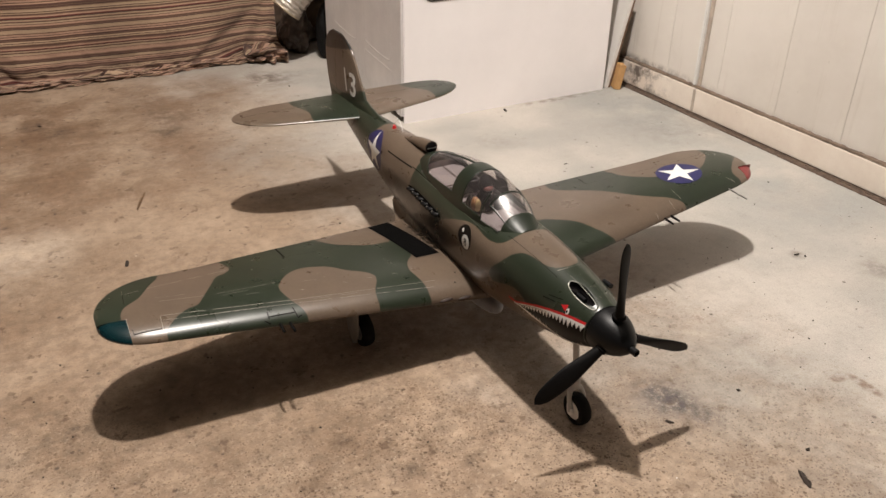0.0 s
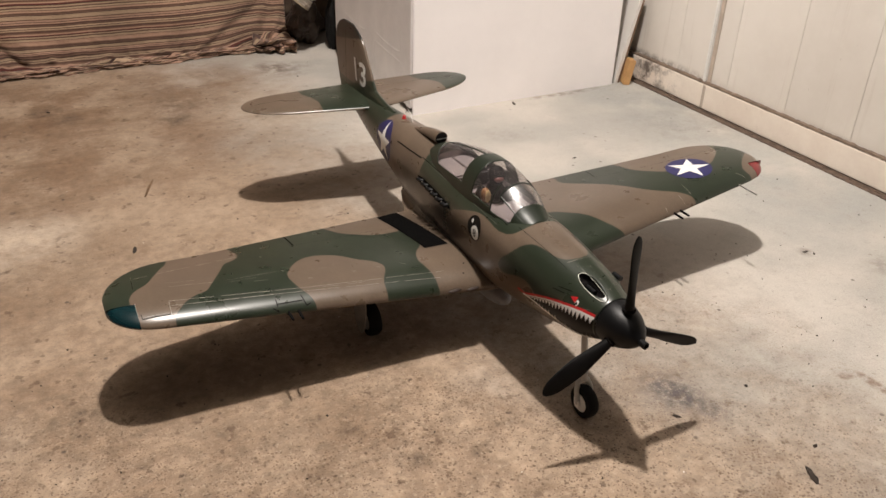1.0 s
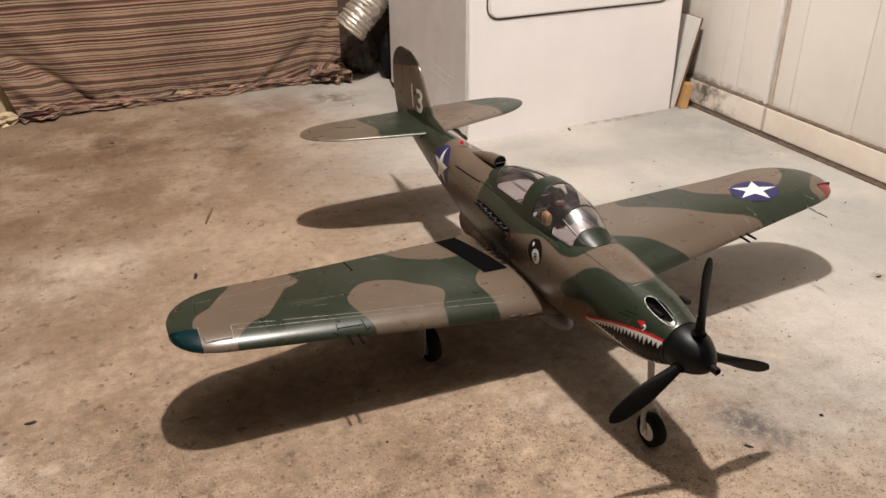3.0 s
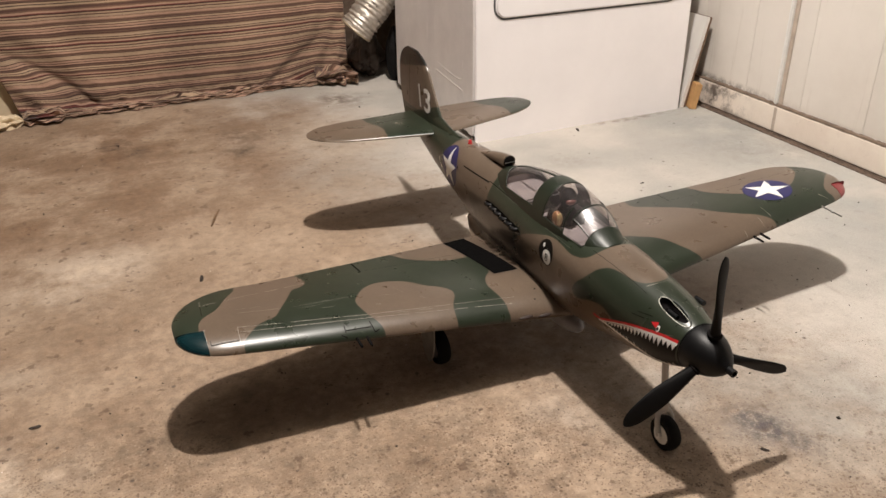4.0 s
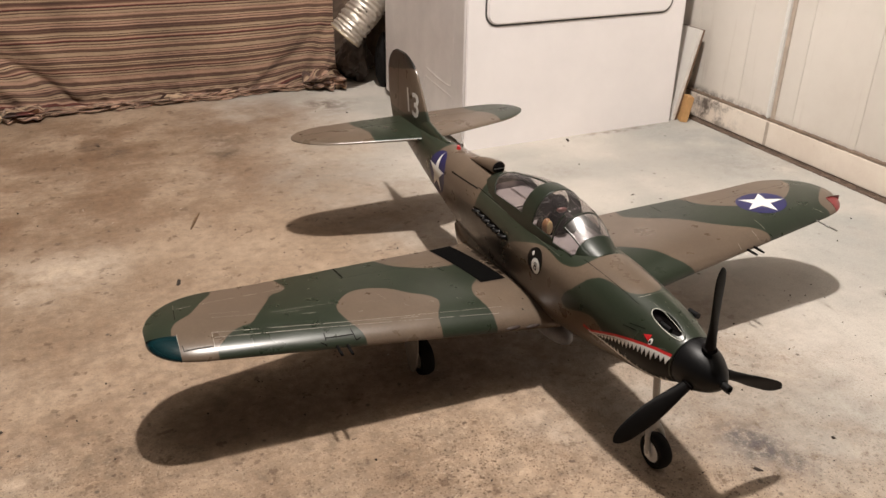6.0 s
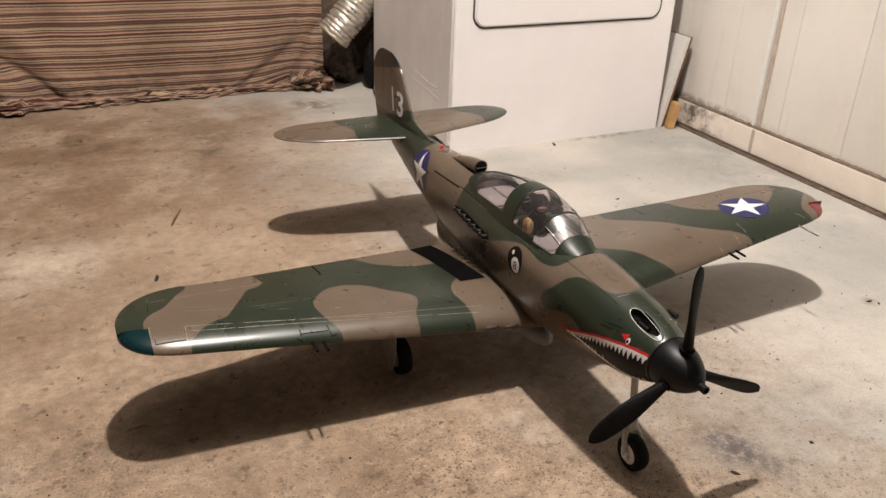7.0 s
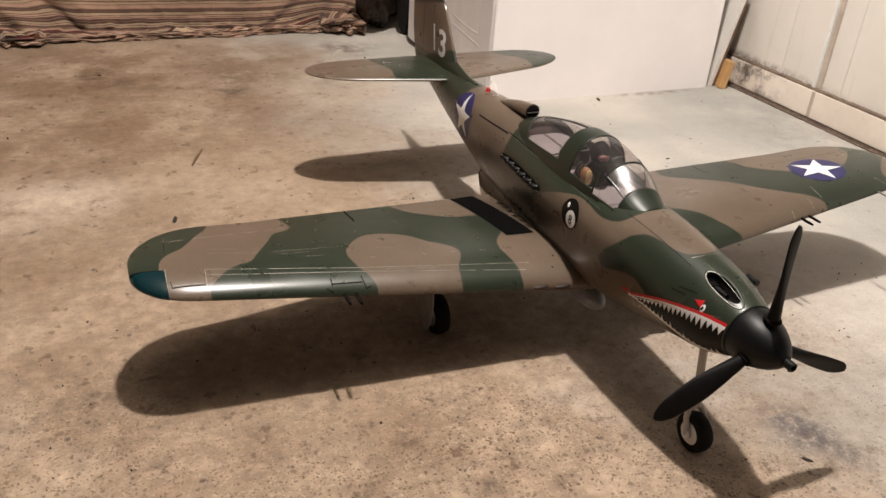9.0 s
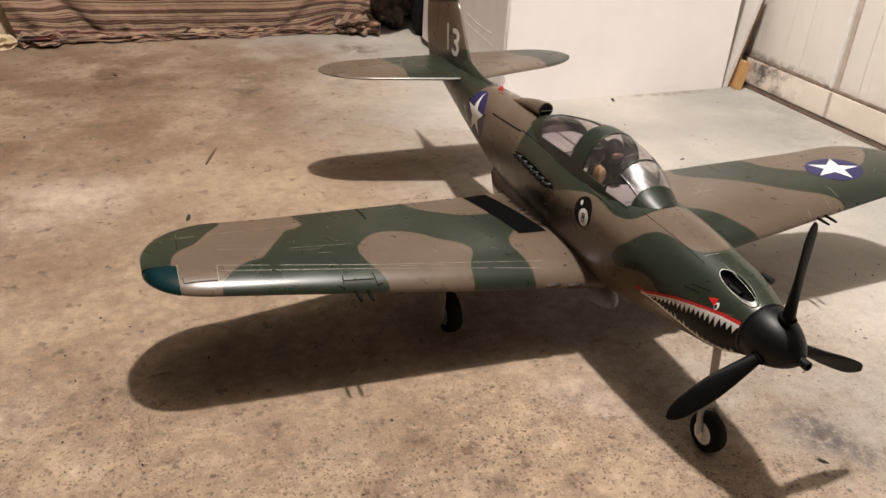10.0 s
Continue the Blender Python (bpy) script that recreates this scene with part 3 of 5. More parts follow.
def wobbly_bar(y0, y1, x0, x1, z0, z1, step, seed, rough):
    rng = random.Random(seed)
    rows = []
    y = y0
    while y <= y1:
        j = lambda: rng.uniform(-rough, rough)
        rows.append([(x0 + j(), y, z0), (x0 + j(), y, z1 + j()), ((x0 + x1) / 2 + j(), y, z1 + j() * 1.5), (x1, y, z1 + j()), (x1, y, z0)])
        y += step
    return rings(rows)


thing("mouldy_joint", wobbly_bar(SOUTH, 2.7, 1.777, EAST + 0.004, 0.0735, 0.0795, 0.009, 3, 0.0013), MOULD, "brown mouldy caulk on top of the baseboard", "trim", kind="structure")
thing("dirt_line", wobbly_bar(SOUTH, 2.66, 1.752, 1.773, 0.0003, 0.0018, 0.006, 5, 0.0016), DIRT, "dark dirt swept along the wall's foot", "dirt", kind="stuff")
# solid strip; its dark colour stands for the shade under the baseboard
thing("floor_gap", box(1.7685, 1.779, SOUTH, 2.70, -0.002, 0.0030), DIRT, "dark strip standing in for the shaded gap under the baseboard", "trim", kind="structure", smooth=False)
BAREWOOD = mat("stained_bare_wood", (0.47, 0.395, 0.325), 0.8, vary=0.25, scale=20)
cover = empty("cover_strip", pose(0, 0, 0))
tagged(cover, "narrow cream painted strip on the board wall", "trim", kind="structure")
part("strip", box(1.776, EAST - 0.0005, 2.2405, 2.2505, 0.0795, 0.799, 0.003), WHITE, cover)
part("seam", box(1.7865, EAST - 0.0008, 2.2275, 2.2402, 0.0795, 0.799), BAREWOOD, cover, "bare brown edge beside the strip")
part("stain", box(1.7730, 1.7738, 2.2285, 2.2385, 0.006, 0.0725), BAREWOOD, cover, "brown run down the baseboard")

# bulb on the ceiling
holder = empty("ceiling_lamp", Matrix.Translation((BULB.x, BULB.y, BULB.z + 0.14)))
tagged(holder, "bare warm light bulb hanging from a white ceiling cord", "lamp")
part("socket", lathe([(0.006, 0.012), (0.020, 0), (0.024, -0.012), (0.024, -0.03), (0.022, -0.055)], n=28), WHITE, holder)
part("cord", tube([(0, 0, 0.0125), (0, 0, TOP - BULB.z - 0.153)], 0.004, 10), WHITE, holder)
part("ceiling_rose", lathe([(0.012, TOP - BULB.z - 0.1525), (0.045, TOP - BULB.z - 0.150), (0.045, TOP - BULB.z - 0.1405)], n=28), WHITE, holder)
bulbm = bpy.data.materials.new("glowing_bulb")
bulbm.use_nodes = True
bulbm.node_tree.nodes["Principled BSDF"].inputs["Emission Color"].default_value = (1.0, 0.80, 0.60, 1)
bulbm.node_tree.nodes["Principled BSDF"].inputs["Emission Strength"].default_value = 30
bulb = part("bulb", lathe([(0.014, -0.056), (0.018, -0.07), (0.032, -0.10), (0.036, -0.125), (0.03, -0.15), (0.012, -0.168)], n=24), bulbm, holder, "glowing frosted bulb")
bulb.visible_shadow = False


# ---------------------------------------------------------------- clothes dryer
def dryer():
    x0, x1, y0, y1, h = 0.99, 1.678, 2.52, 3.10, 0.92
    top = empty("clothes_dryer", Matrix.Translation((x0, y0, 0)))
    tagged(top, "white enamelled clothes dryer standing on the concrete", "dryer")
    w, d = x1 - x0, y1 - y0
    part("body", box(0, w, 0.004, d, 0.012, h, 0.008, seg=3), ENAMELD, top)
    part("front_panel", box(0.001, w - 0.001, -0.002, 0.0035, -0.0025, h - 0.004, 0.0022), ENAMEL, top)
    part("top_panel", box(-0.003, w + 0.003, -0.004, d, h + 0.0005, h + 0.02, 0.008, seg=3), ENAMEL, top)
    # door: a rounded slab with a dark seam round it
    def slab(a, b, c, e, r, ya, yb):
        o = []
        for cx, cz, s in ((b - r, e - r, 0), (a + r, e - r, 1), (a + r, c + r, 2), (b - r, c + r, 3)):
            o += [(cx + r * math.cos(t), cz + r * math.sin(t)) for t in np.linspace(s * math.pi / 2, (s + 1) * math.pi / 2, 9)]
        return rings([[(x, y, z) for x, z in o] for y in (ya, yb)])
    part("door_seam", slab(0.050, w - 0.050, 0.325, 0.80, 0.035, -0.0035, -0.001), GASKET, top, "dark seam round the door")
    door = part("door", slab(0.0545, w - 0.0545, 0.3298, 0.795, 0.031, -0.008, -0.0008), ENAMEL, top)
    bm = bmesh.new()
    bm.from_mesh(door.data)
    bmesh.ops.bevel(bm, geom=[e for e in bm.edges if all(abs(v.co.y + 0.008) < 1e-5 for v in e.verts)], offset=0.004, segments=3, affect="EDGES")
    bm.to_mesh(door.data)
    bm.free()
    # pressed panels in the side: slim ribs round tall fields with slanting feet
    for a, b in ((0.075, 0.265), (0.315, 0.505)):
        loop = [(a + 0.02, 0.78), (b - 0.02, 0.78), (b, 0.75), (b, 0.175), (b - 0.03, 0.163), (a + 0.02, 0.150), (a, 0.165), (a, 0.75)]
        loop = rounded(loop, 2)
        bm = tube([(0.0067, y, z) for y, z in loop], 0.0074, 16, closed=True)
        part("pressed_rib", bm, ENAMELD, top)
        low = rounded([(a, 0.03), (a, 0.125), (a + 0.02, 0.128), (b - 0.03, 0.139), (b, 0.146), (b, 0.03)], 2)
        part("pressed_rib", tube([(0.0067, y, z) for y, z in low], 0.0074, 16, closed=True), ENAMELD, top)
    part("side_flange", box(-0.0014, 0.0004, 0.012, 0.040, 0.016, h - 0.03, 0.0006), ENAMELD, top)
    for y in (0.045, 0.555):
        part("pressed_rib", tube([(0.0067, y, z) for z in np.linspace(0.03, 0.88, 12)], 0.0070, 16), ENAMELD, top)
    for a, b in ((0.04, 0.05), (w - 0.05, 0.05), (0.04, d - 0.05), (w - 0.05, d - 0.05)):
        part("foot", lathe([(0.018, 0.0), (0.018, 0.006), (0.012, 0.0125)], Matrix.Translation((a, b, 0)), 16), RUBBER, top)
    return top


dryer()

# white board leaning in the gap between dryer and wall, and a wood block
leaning = empty("leaning_board", pose(1.690, 2.60, 0.0, 0, 12.8, 0))
tagged(leaning, "white melamine board with a brown wooden edge, leaning on the wall", "board")
part("face", box(0.0, 0.012, -0.075, 0.18, 0.0, 0.272, 0.001), BOARDW, leaning)
part("edge", box(0.0123, 0.0175, -0.0765, 0.18, 0.0, 0.2735, 0.001), DARKWOOD, leaning, "dark weathered wooden edge")
thing("wood_block", box(-0.0105, 0.0105, -0.018, 0.018, 0, 0.077, 0.0015, pose(1.719, 2.512, 0, 0, 9, -20)), RAWWOOD, "short raw pine block standing on end by the wall", "wood block")


# ---------------------------------------------------------------- striped cloth, duct, clutter
def hanging_cloth():
    """A wide striped sheet hung to the floor, bunched and crumpled along its lower hem."""
    rng = random.Random(11)
    nx, nz = 220, 110
    xs = np.linspace(-0.135, 0.895, nx)
    bm = bmesh.new()
    rise, grid = [], []
    for i, x in enumerate(xs):
        u = i / (nx - 1)
        col = []
        for j in range(nz):
            s = j / (nz - 1)
            z = 0.80 * s**1.4
            n1 = noise.noise(Vector((x * 2.4, s * 1.4, 0.3)))
            n2 = noise.noise(Vector((x * 7.0, s * 3.0, 4.0)))
            low = math.exp(-z / 0.055)
            crumple = noise.noise(Vector((x * 24, z * 34, 2.0))) + 0.6 * noise.noise(Vector((x * 55, z * 70, 7.0)))
            fold = math.exp(-((x + 0.06) / 0.10) ** 2) * math.exp(-z / 0.16) * math.sin((x * 0.9 + z * 0.8) * 75) + 0.8 * math.exp(-((x - 0.84) / 0.07) ** 2) * math.exp(-z / 0.2) * math.sin((x - z * 0.5) * 90)
            y = 3.31 + 0.030 * n1 + 0.014 * n2 + 0.011 * crumple * low + 0.030 * math.exp(-z / 0.10) - 0.050 * low * (0.7 + 0.5 * n2) + 0.009 * fold + 0.022 * math.exp(-((x + 0.03) / 0.09) ** 2) * math.exp(-z / 0.13) * math.sin((x * 0.9 + z * 0.55) * 42)
            # two slanting creases that run down to the bunched corners
            e1, e2 = (x - 0.04) + 0.9 * (z - 0.02), (x - 0.60) - 1.5 * (z - 0.02)
            y += (0.016 * math.exp(-((e1 - 0.014) / 0.020) ** 2) - 0.010 / (1 + math.exp(min(e1, 0.3) / 0.009))) * math.exp(-(z / 0.22) ** 4)
            y += (0.012 * math.exp(-((e2 - 0.03) / 0.032) ** 2) + 0.006 / (1 + math.exp(-max(e2, -0.3) / 0.016))) * math.exp(-(z / 0.16) ** 2)
            corner = math.exp(-((x - 0.86) / 0.08) ** 2) + 0.7 * math.exp(-((x + 0.10) / 0.09) ** 2)
            y -= corner * 0.035 * math.exp(-z / 0.09) * (1 + crumple * 0.5)
            pull = 0.05 * math.exp(-((x - 0.80) / 0.10) ** 2) * math.exp(-z / 0.10) + 0.03 * math.exp(-((x + 0.1) / 0.12) ** 2) * math.exp(-z / 0.15)
            col.append(bm.verts.new((x + 0.004 * n2 - 0.33 * min(z, 0.5) * max(0.0, 1 - u * 4) ** 2, y, 0.003 + z + 0.006 * max(crumple, 0) * low)))
            rise.append(z - pull + 0.006 * n1 + 0.010 * crumple * low + 0.012 * u + 0.006 * fold)
        grid.append(col)
    for a, b in zip(grid, grid[1:]):
        for j in range(nz - 1):
            bm.faces.new((a[j], b[j], b[j + 1], a[j + 1]))
    ob = thing("striped_cloth", bm, STRIPE, "brown, tan and maroon striped cloth hanging to the floor", "cloth")
    store(ob, "rise", rise)
    sol = ob.modifiers.new("thickness", "SOLIDIFY")
    sol.thickness, sol.offset = 0.0025, 1.0
    return ob


hanging_cloth()


def hem(name, x0, x1, y, r, seed, material, label):
    """A rumpled roll of cloth lying along the floor."""
    rows, rise = [], []
    n = 150
    for i in range(n):
        x = x0 + (x1 - x0) * i / (n - 1)
        end = min(1, 0.25 + 6 * min(i, n - 1 - i) / n)
        row = []
        for a in np.linspace(0, math.tau, 26, endpoint=False):
            k = noise.noise(Vector((x * 9 + seed, math.cos(a) * 1.5, math.sin(a) * 1.5)))
            k2 = noise.noise(Vector((x * 34 + seed, math.cos(a) * 3.5, math.sin(a) * 3.5)))
            rr = r * end * (0.85 + 0.7 * k + 0.75 * k2)
            row.append((x, y + 0.012 * noise.noise(Vector((x * 4 + seed, 0, 0))) + 1.7 * rr * math.cos(a), max(0.0012, 0.7 * r + rr * 0.9 * math.sin(a))))
            rise.append(0.3 + a * 0.045 + 0.03 * k + x * 0.12)
        rows.append(row)
    ob = thing(name, rings(rows), material, label, "cloth")
    store(ob, "rise", rise)
    return ob


hem("cloth_hem", -0.13, 0.89, 3.262, 0.013, 1.0, STRIPE, "crumpled lower hem of striped cloth lying on the floor")
hem("bunched_cloth", 0.76, 0.90, 3.250, 0.034, 9.0, STRIPE, "bunched ball of striped cloth on the floor")
hem("rumpled_cloth", -0.135, -0.02, 3.238, 0.024, 14.0, STRIPE, "rumpled corner of striped cloth on the floor")
hem("cream_rag", -0.30, -0.135, 3.235, 0.022, 21.0, CREAM, "crumpled cream rag lying on the floor")
thing("pale_panel", box(-0.75, -0.142, 3.33, 3.35, 0.003, 0.9, 0.002), CREAM, "pale yellowish panel standing beside the striped cloth", "panel")


def flexible_duct():
    """Ribbed foil hose, open mouth down, running up behind the dryer."""
    top = empty("foil_duct")
    tagged(top, "crinkled silver foil dryer duct with an open end", "duct")
    a, b, c, d = (Vector(p) for p in ((0.876, 3.150, 0.192), (0.928, 3.140, 0.252), (0.99, 3.15, 0.315), (1.12, 3.21, 0.44)))
    pts, rad = [], []
    n = 150
    for i in range(n):
        t = i / (n - 1)
        p = (1 - t) ** 3 * a + 3 * t * (1 - t) ** 2 * b + 3 * t * t * (1 - t) * c + t**3 * d
        k = noise.noise(Vector((t * 30, 1, 2)))
        pts.append(p)
        rad.append(0.053 + 0.0013 * math.sin(t * 22 * math.tau) + 0.003 * k)
    skin = tube(pts, rad, 48, cap=False)
    for v in skin.verts:
        near = min(pts, key=lambda q: (q - v.co).length_squared)
        out = (v.co - near).normalized()
        v.co += out * (0.0045 * noise.noise(v.co * 75) + 0.003 * noise.noise(v.co * 190))
    hose = part("hose", skin, FOIL, top)
    sol = hose.modifiers.new("thickness", "SOLIDIFY")
    sol.thickness = 0.0012
    d0 = (pts[2] - pts[0]).normalized()
    m = Matrix.Translation(pts[0]) @ d0.to_track_quat("Z", "Y").to_matrix().to_4x4()
    rim = [m @ Vector((0.0545 * math.cos(t), 0.0545 * math.sin(t), 0)) for t in np.linspace(0, math.tau, 40, endpoint=False)]
    part("rim", tube(rim, 0.0032, 8, closed=True), mat("yellowed_foil_rim", (0.50, 0.42, 0.30), 0.35, 0.6), top, "yellowed rolled rim")
    # capped near-black plug gives the hose its inner shade
    part("lining", tube([p + d0 * 0.03 for p in pts[:40]], 0.0455, 30, cap=True), HOLLOW, top, "dark plug standing in for the shaded inside of the hose")


flexible_duct()


def lump(name, x, y, r, squash, seed, material, label, category, rough=0.3):
    bm = bmesh.new()
    bmesh.ops.create_icosphere(bm, subdivisions=5, radius=1)
    low = 9.0
    for v in bm.verts:
        k = 1 + rough * noise.noise(v.co * 1.7 + Vector((seed, 0, 0))) + rough * 0.45 * noise.noise(v.co * 5 + Vector((0, seed, 0)))
        v.co = Vector((v.co.x * squash[0], v.co.y * squash[1], v.co.z * squash[2])) * r * k
    low = min(v.co.z for v in bm.verts)
    for v in bm.verts:
        v.co.z = max(v.co.z, low * 0.86)
    bm.transform(Matrix.Translation((x, y, -low * 0.86 + 0.0005)))
    return thing(name, bm, material, label, category)


lump("plastic_bag", 0.955, 3.30, 0.072, (0.75, 0.8, 1.0), 2.0, BAG, "dark brown crumpled plastic bag on the floor behind the dryer", "bag")
lump("rubber_boot", 1.03, 3.20, 0.085, (0.42, 0.5, 1.1), 6.0, RUBBER, "black rounded rubber boot standing behind the dryer", "boot", 0.15)
lump("brown_sack", 1.00, 3.42, 0.125, (1.5, 0.6, 1.25), 9.0, mat("brown_sacking", (0.07, 0.045, 0.03), 0.9, vary=0.4, scale=20, bump=0.4), "dark brown sack against the wall", "sack")


# ---------------------------------------------------------------- the model airplane
# local axes: x to the plane's left, y aft, z up; the nose points along -y
PLANE = pose(0.692, 1.62, 0.0, 0, -0.75, -0.3)
plane = empty("model_airplane", PLANE)
tagged(plane, "large camouflaged model fighter airplane with shark mouth standing on its wheels", "model airplane")
AXIS = 0.1950

FUSE = [
    # y, top, bottom, half width, height of the widest point, squareness
    (-0.347, 0.2270, 0.1630, 0.0325, 0.1945, 2.0),
    (-0.320, 0.2365, 0.149, 0.0412, 0.192, 2.05),
    (-0.270, 0.244, 0.137, 0.0485, 0.191, 2.15),
    (-0.200, 0.249, 0.121, 0.0540, 0.195, 2.25),
    (-0.120, 0.250, 0.105, 0.0570, 0.196, 2.3),
    (-0.030, 0.250, 0.094, 0.0580, 0.196, 2.3),
    (0.060, 0.251, 0.091, 0.0565, 0.196, 2.3),
    (0.150, 0.251, 0.095, 0.0525, 0.196, 2.25),
    (0.250, 0.248, 0.109, 0.0460, 0.197, 2.15),
    (0.350, 0.241, 0.130, 0.0375, 0.199, 2.1),
    (0.450, 0.236, 0.155, 0.0280, 0.200, 2.05),
    (0.550, 0.232, 0.180, 0.0170, 0.208, 2.0),
    (0.640, 0.226, 0.198, 0.006, 0.212, 2.0),
]


def fuse_ring(y, n=56, grow=0.0):
    top, bot, w, mid, e = smooth_table(y, FUSE)
    row = []
    for a in np.linspace(0, math.tau, n, endpoint=False):
        c, s = math.cos(a), math.sin(a)
        row.append((math.copysign(abs(c) ** (2 / e), c) * (w + grow), y, mid + math.copysign(abs(s) ** (2 / e), s) * ((top - mid if s > 0 else mid - bot) + grow)))
    return row


def tan_on_fuselage(c):
    """Paint scheme of the body: distance into the tan."""
    x, y, z = c[:, 0], c[:, 1], c[:, 2]
    table = np.array([smooth_table(v, FUSE) for v in np.linspace(-0.347, 0.640, 200)])
    w, mid = (np.interp(y, np.linspace(-0.347, 0.640, 200), table[:, k]) for k in (2, 3))
    girth = np.where(z > mid, z - np.abs(x), z - 2 * w + np.abs(x))
    p = np.stack([y, girth], 1)
    nose = rounded([(-0.42, 0.30), (-0.264, 0.30), (-0.263, 0.232), (-0.251, 0.220), (-0.239, 0.214), (-0.223, 0.213), (-0.207, 0.211), (-0.195, 0.206), (-0.184, 0.193), (-0.176, 0.177), (-0.165, 0.159), (-0.149, 0.142), (-0.137, 0.125), (-0.150, 0.115), (-0.171, 0.125), (-0.196, 0.136), (-0.212, 0.141), (-0.233, 0.134), (-0.25, 0.11), (-0.30, 0.08), (-0.42, 0.07)])
    cab = rounded([(-0.160, 0.31), (-0.161, 0.240), (-0.160, 0.213), (-0.154, 0.197), (-0.142, 0.185), (-0.118, 0.179), (-0.092, 0.184), (-0.068, 0.185), (-0.043, 0.174), (-0.017, 0.161), (0.022, 0.139), (0.055, 0.10), (0.075, 0.04), (0.085, -0.05), (0.190, -0.05), (0.160, 0.10), (0.145, 0.146), (0.142, 0.167), (0.142, 0.195), (0.150, 0.231), (0.175, 0.31)])
    tail = rounded([(0.345, 0.32), (0.347, 0.24), (0.350, 0.20), (0.335, 0.15), (0.345, 0.10), (0.40, 0.02), (0.75, 0.02), (0.75, 0.32)])
    g = np.maximum.reduce([inside_by(p, nose), inside_by(p, cab), inside_by(p, tail)])
    return -g


rows = [fuse_ring(y) for y in np.linspace(-0.347, 0.640, 150)]
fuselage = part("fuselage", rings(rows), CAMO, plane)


def blob(x, y, z, a, b, c, m=Matrix()):
    bm = bmesh.new()
    bmesh.ops.create_icosphere(bm, subdivisions=4, radius=1, matrix=Matrix.Translation((x, y, z)) @ m @ Matrix.Diagonal((a, b, c, 1)))
    return bm


carve(fuselage, [
    (box(-0.038, 0.038, -0.130, 0.125, 0.200, 0.32), COCKPIT),
    (blob(-0.0165, -0.3165, 0.2390, 0.0092, 0.0300, 0.017, Matrix.Rotation(radians(5), 4, "Z")), HOLLOW),
])
fuselage.data.shade_smooth()
fuselage.data.set_sharp_from_angle(angle=radians(38))
fc = coords(fuselage)
store(fuselage, "camo", tan_on_fuselage(fc))
fuselage.data.update()
# exhaust soot plus shade painted on the lower flank by the wing root
soot_shade = np.exp(-((fc[:, 2] - 0.156) / 0.046) ** 2) * np.exp(-((fc[:, 1] - 0.115) / 0.115) ** 2) * 2.0
store(fuselage, "soot_shade", soot_shade)
solid = bmesh.new()
rings(rows, bm=solid)
bmesh.ops.recalc_face_normals(solid, faces=solid.faces[:])
solid.normal_update()
FUSE_TREE = BVHTree.FromBMesh(solid)
solid.free()


# --- wings
HALF = 0.6025


def lead(x):
    return -0.0965 + 0.060 * abs(x)


def trail(x):
    return 0.199 - 0.196 * min(abs(x), 0.45) - 0.125 * max(0.0, abs(x) - 0.45)


def outline(x):
    """Leading and trailing edge, with the rounded tip."""
    x = abs(x)
    a, b = lead(x), trail(x)
    mid = -0.001
    s = max(0.0, (x - 0.520) / (HALF - 0.520))
    t = max(0.0, (x - 0.501) / (HALF - 0.501))
    return mid + (a - mid) * math.sqrt(max(0, 1 - min(s, 1) ** 3.0)), mid + (b - mid) * math.sqrt(max(0, 1 - min(t, 1) ** 2.3))


def chord_height(x):
    return 0.1055 + 0.118 * abs(x)


def wing_row(x, n=72):
    a, b = outline(x)
    c = max(b - a, 1e-4)
    thick = 0.14 - 0.04 * abs(x) / HALF
    tc = min(c, 0.9 * c + 0.02)
    up, low = [], []
    for i in range(n + 1):
        u = (1 - math.cos(math.pi * i / n)) / 2
        t = 5 * thick * tc * (0.2969 * u**0.47 - 0.126 * u - 0.3516 * u * u + 0.2843 * u**3 - 0.1036 * u**4)
        z = chord_height(x) + 0.0052 - 0.0085 * math.exp(-c * u / 0.020)
        up.append((x, a + c * u, z + 1.15 * t))
        low.append((x, a + c * u, z - 0.95 * t))
    return up + low[-2:0:-1]


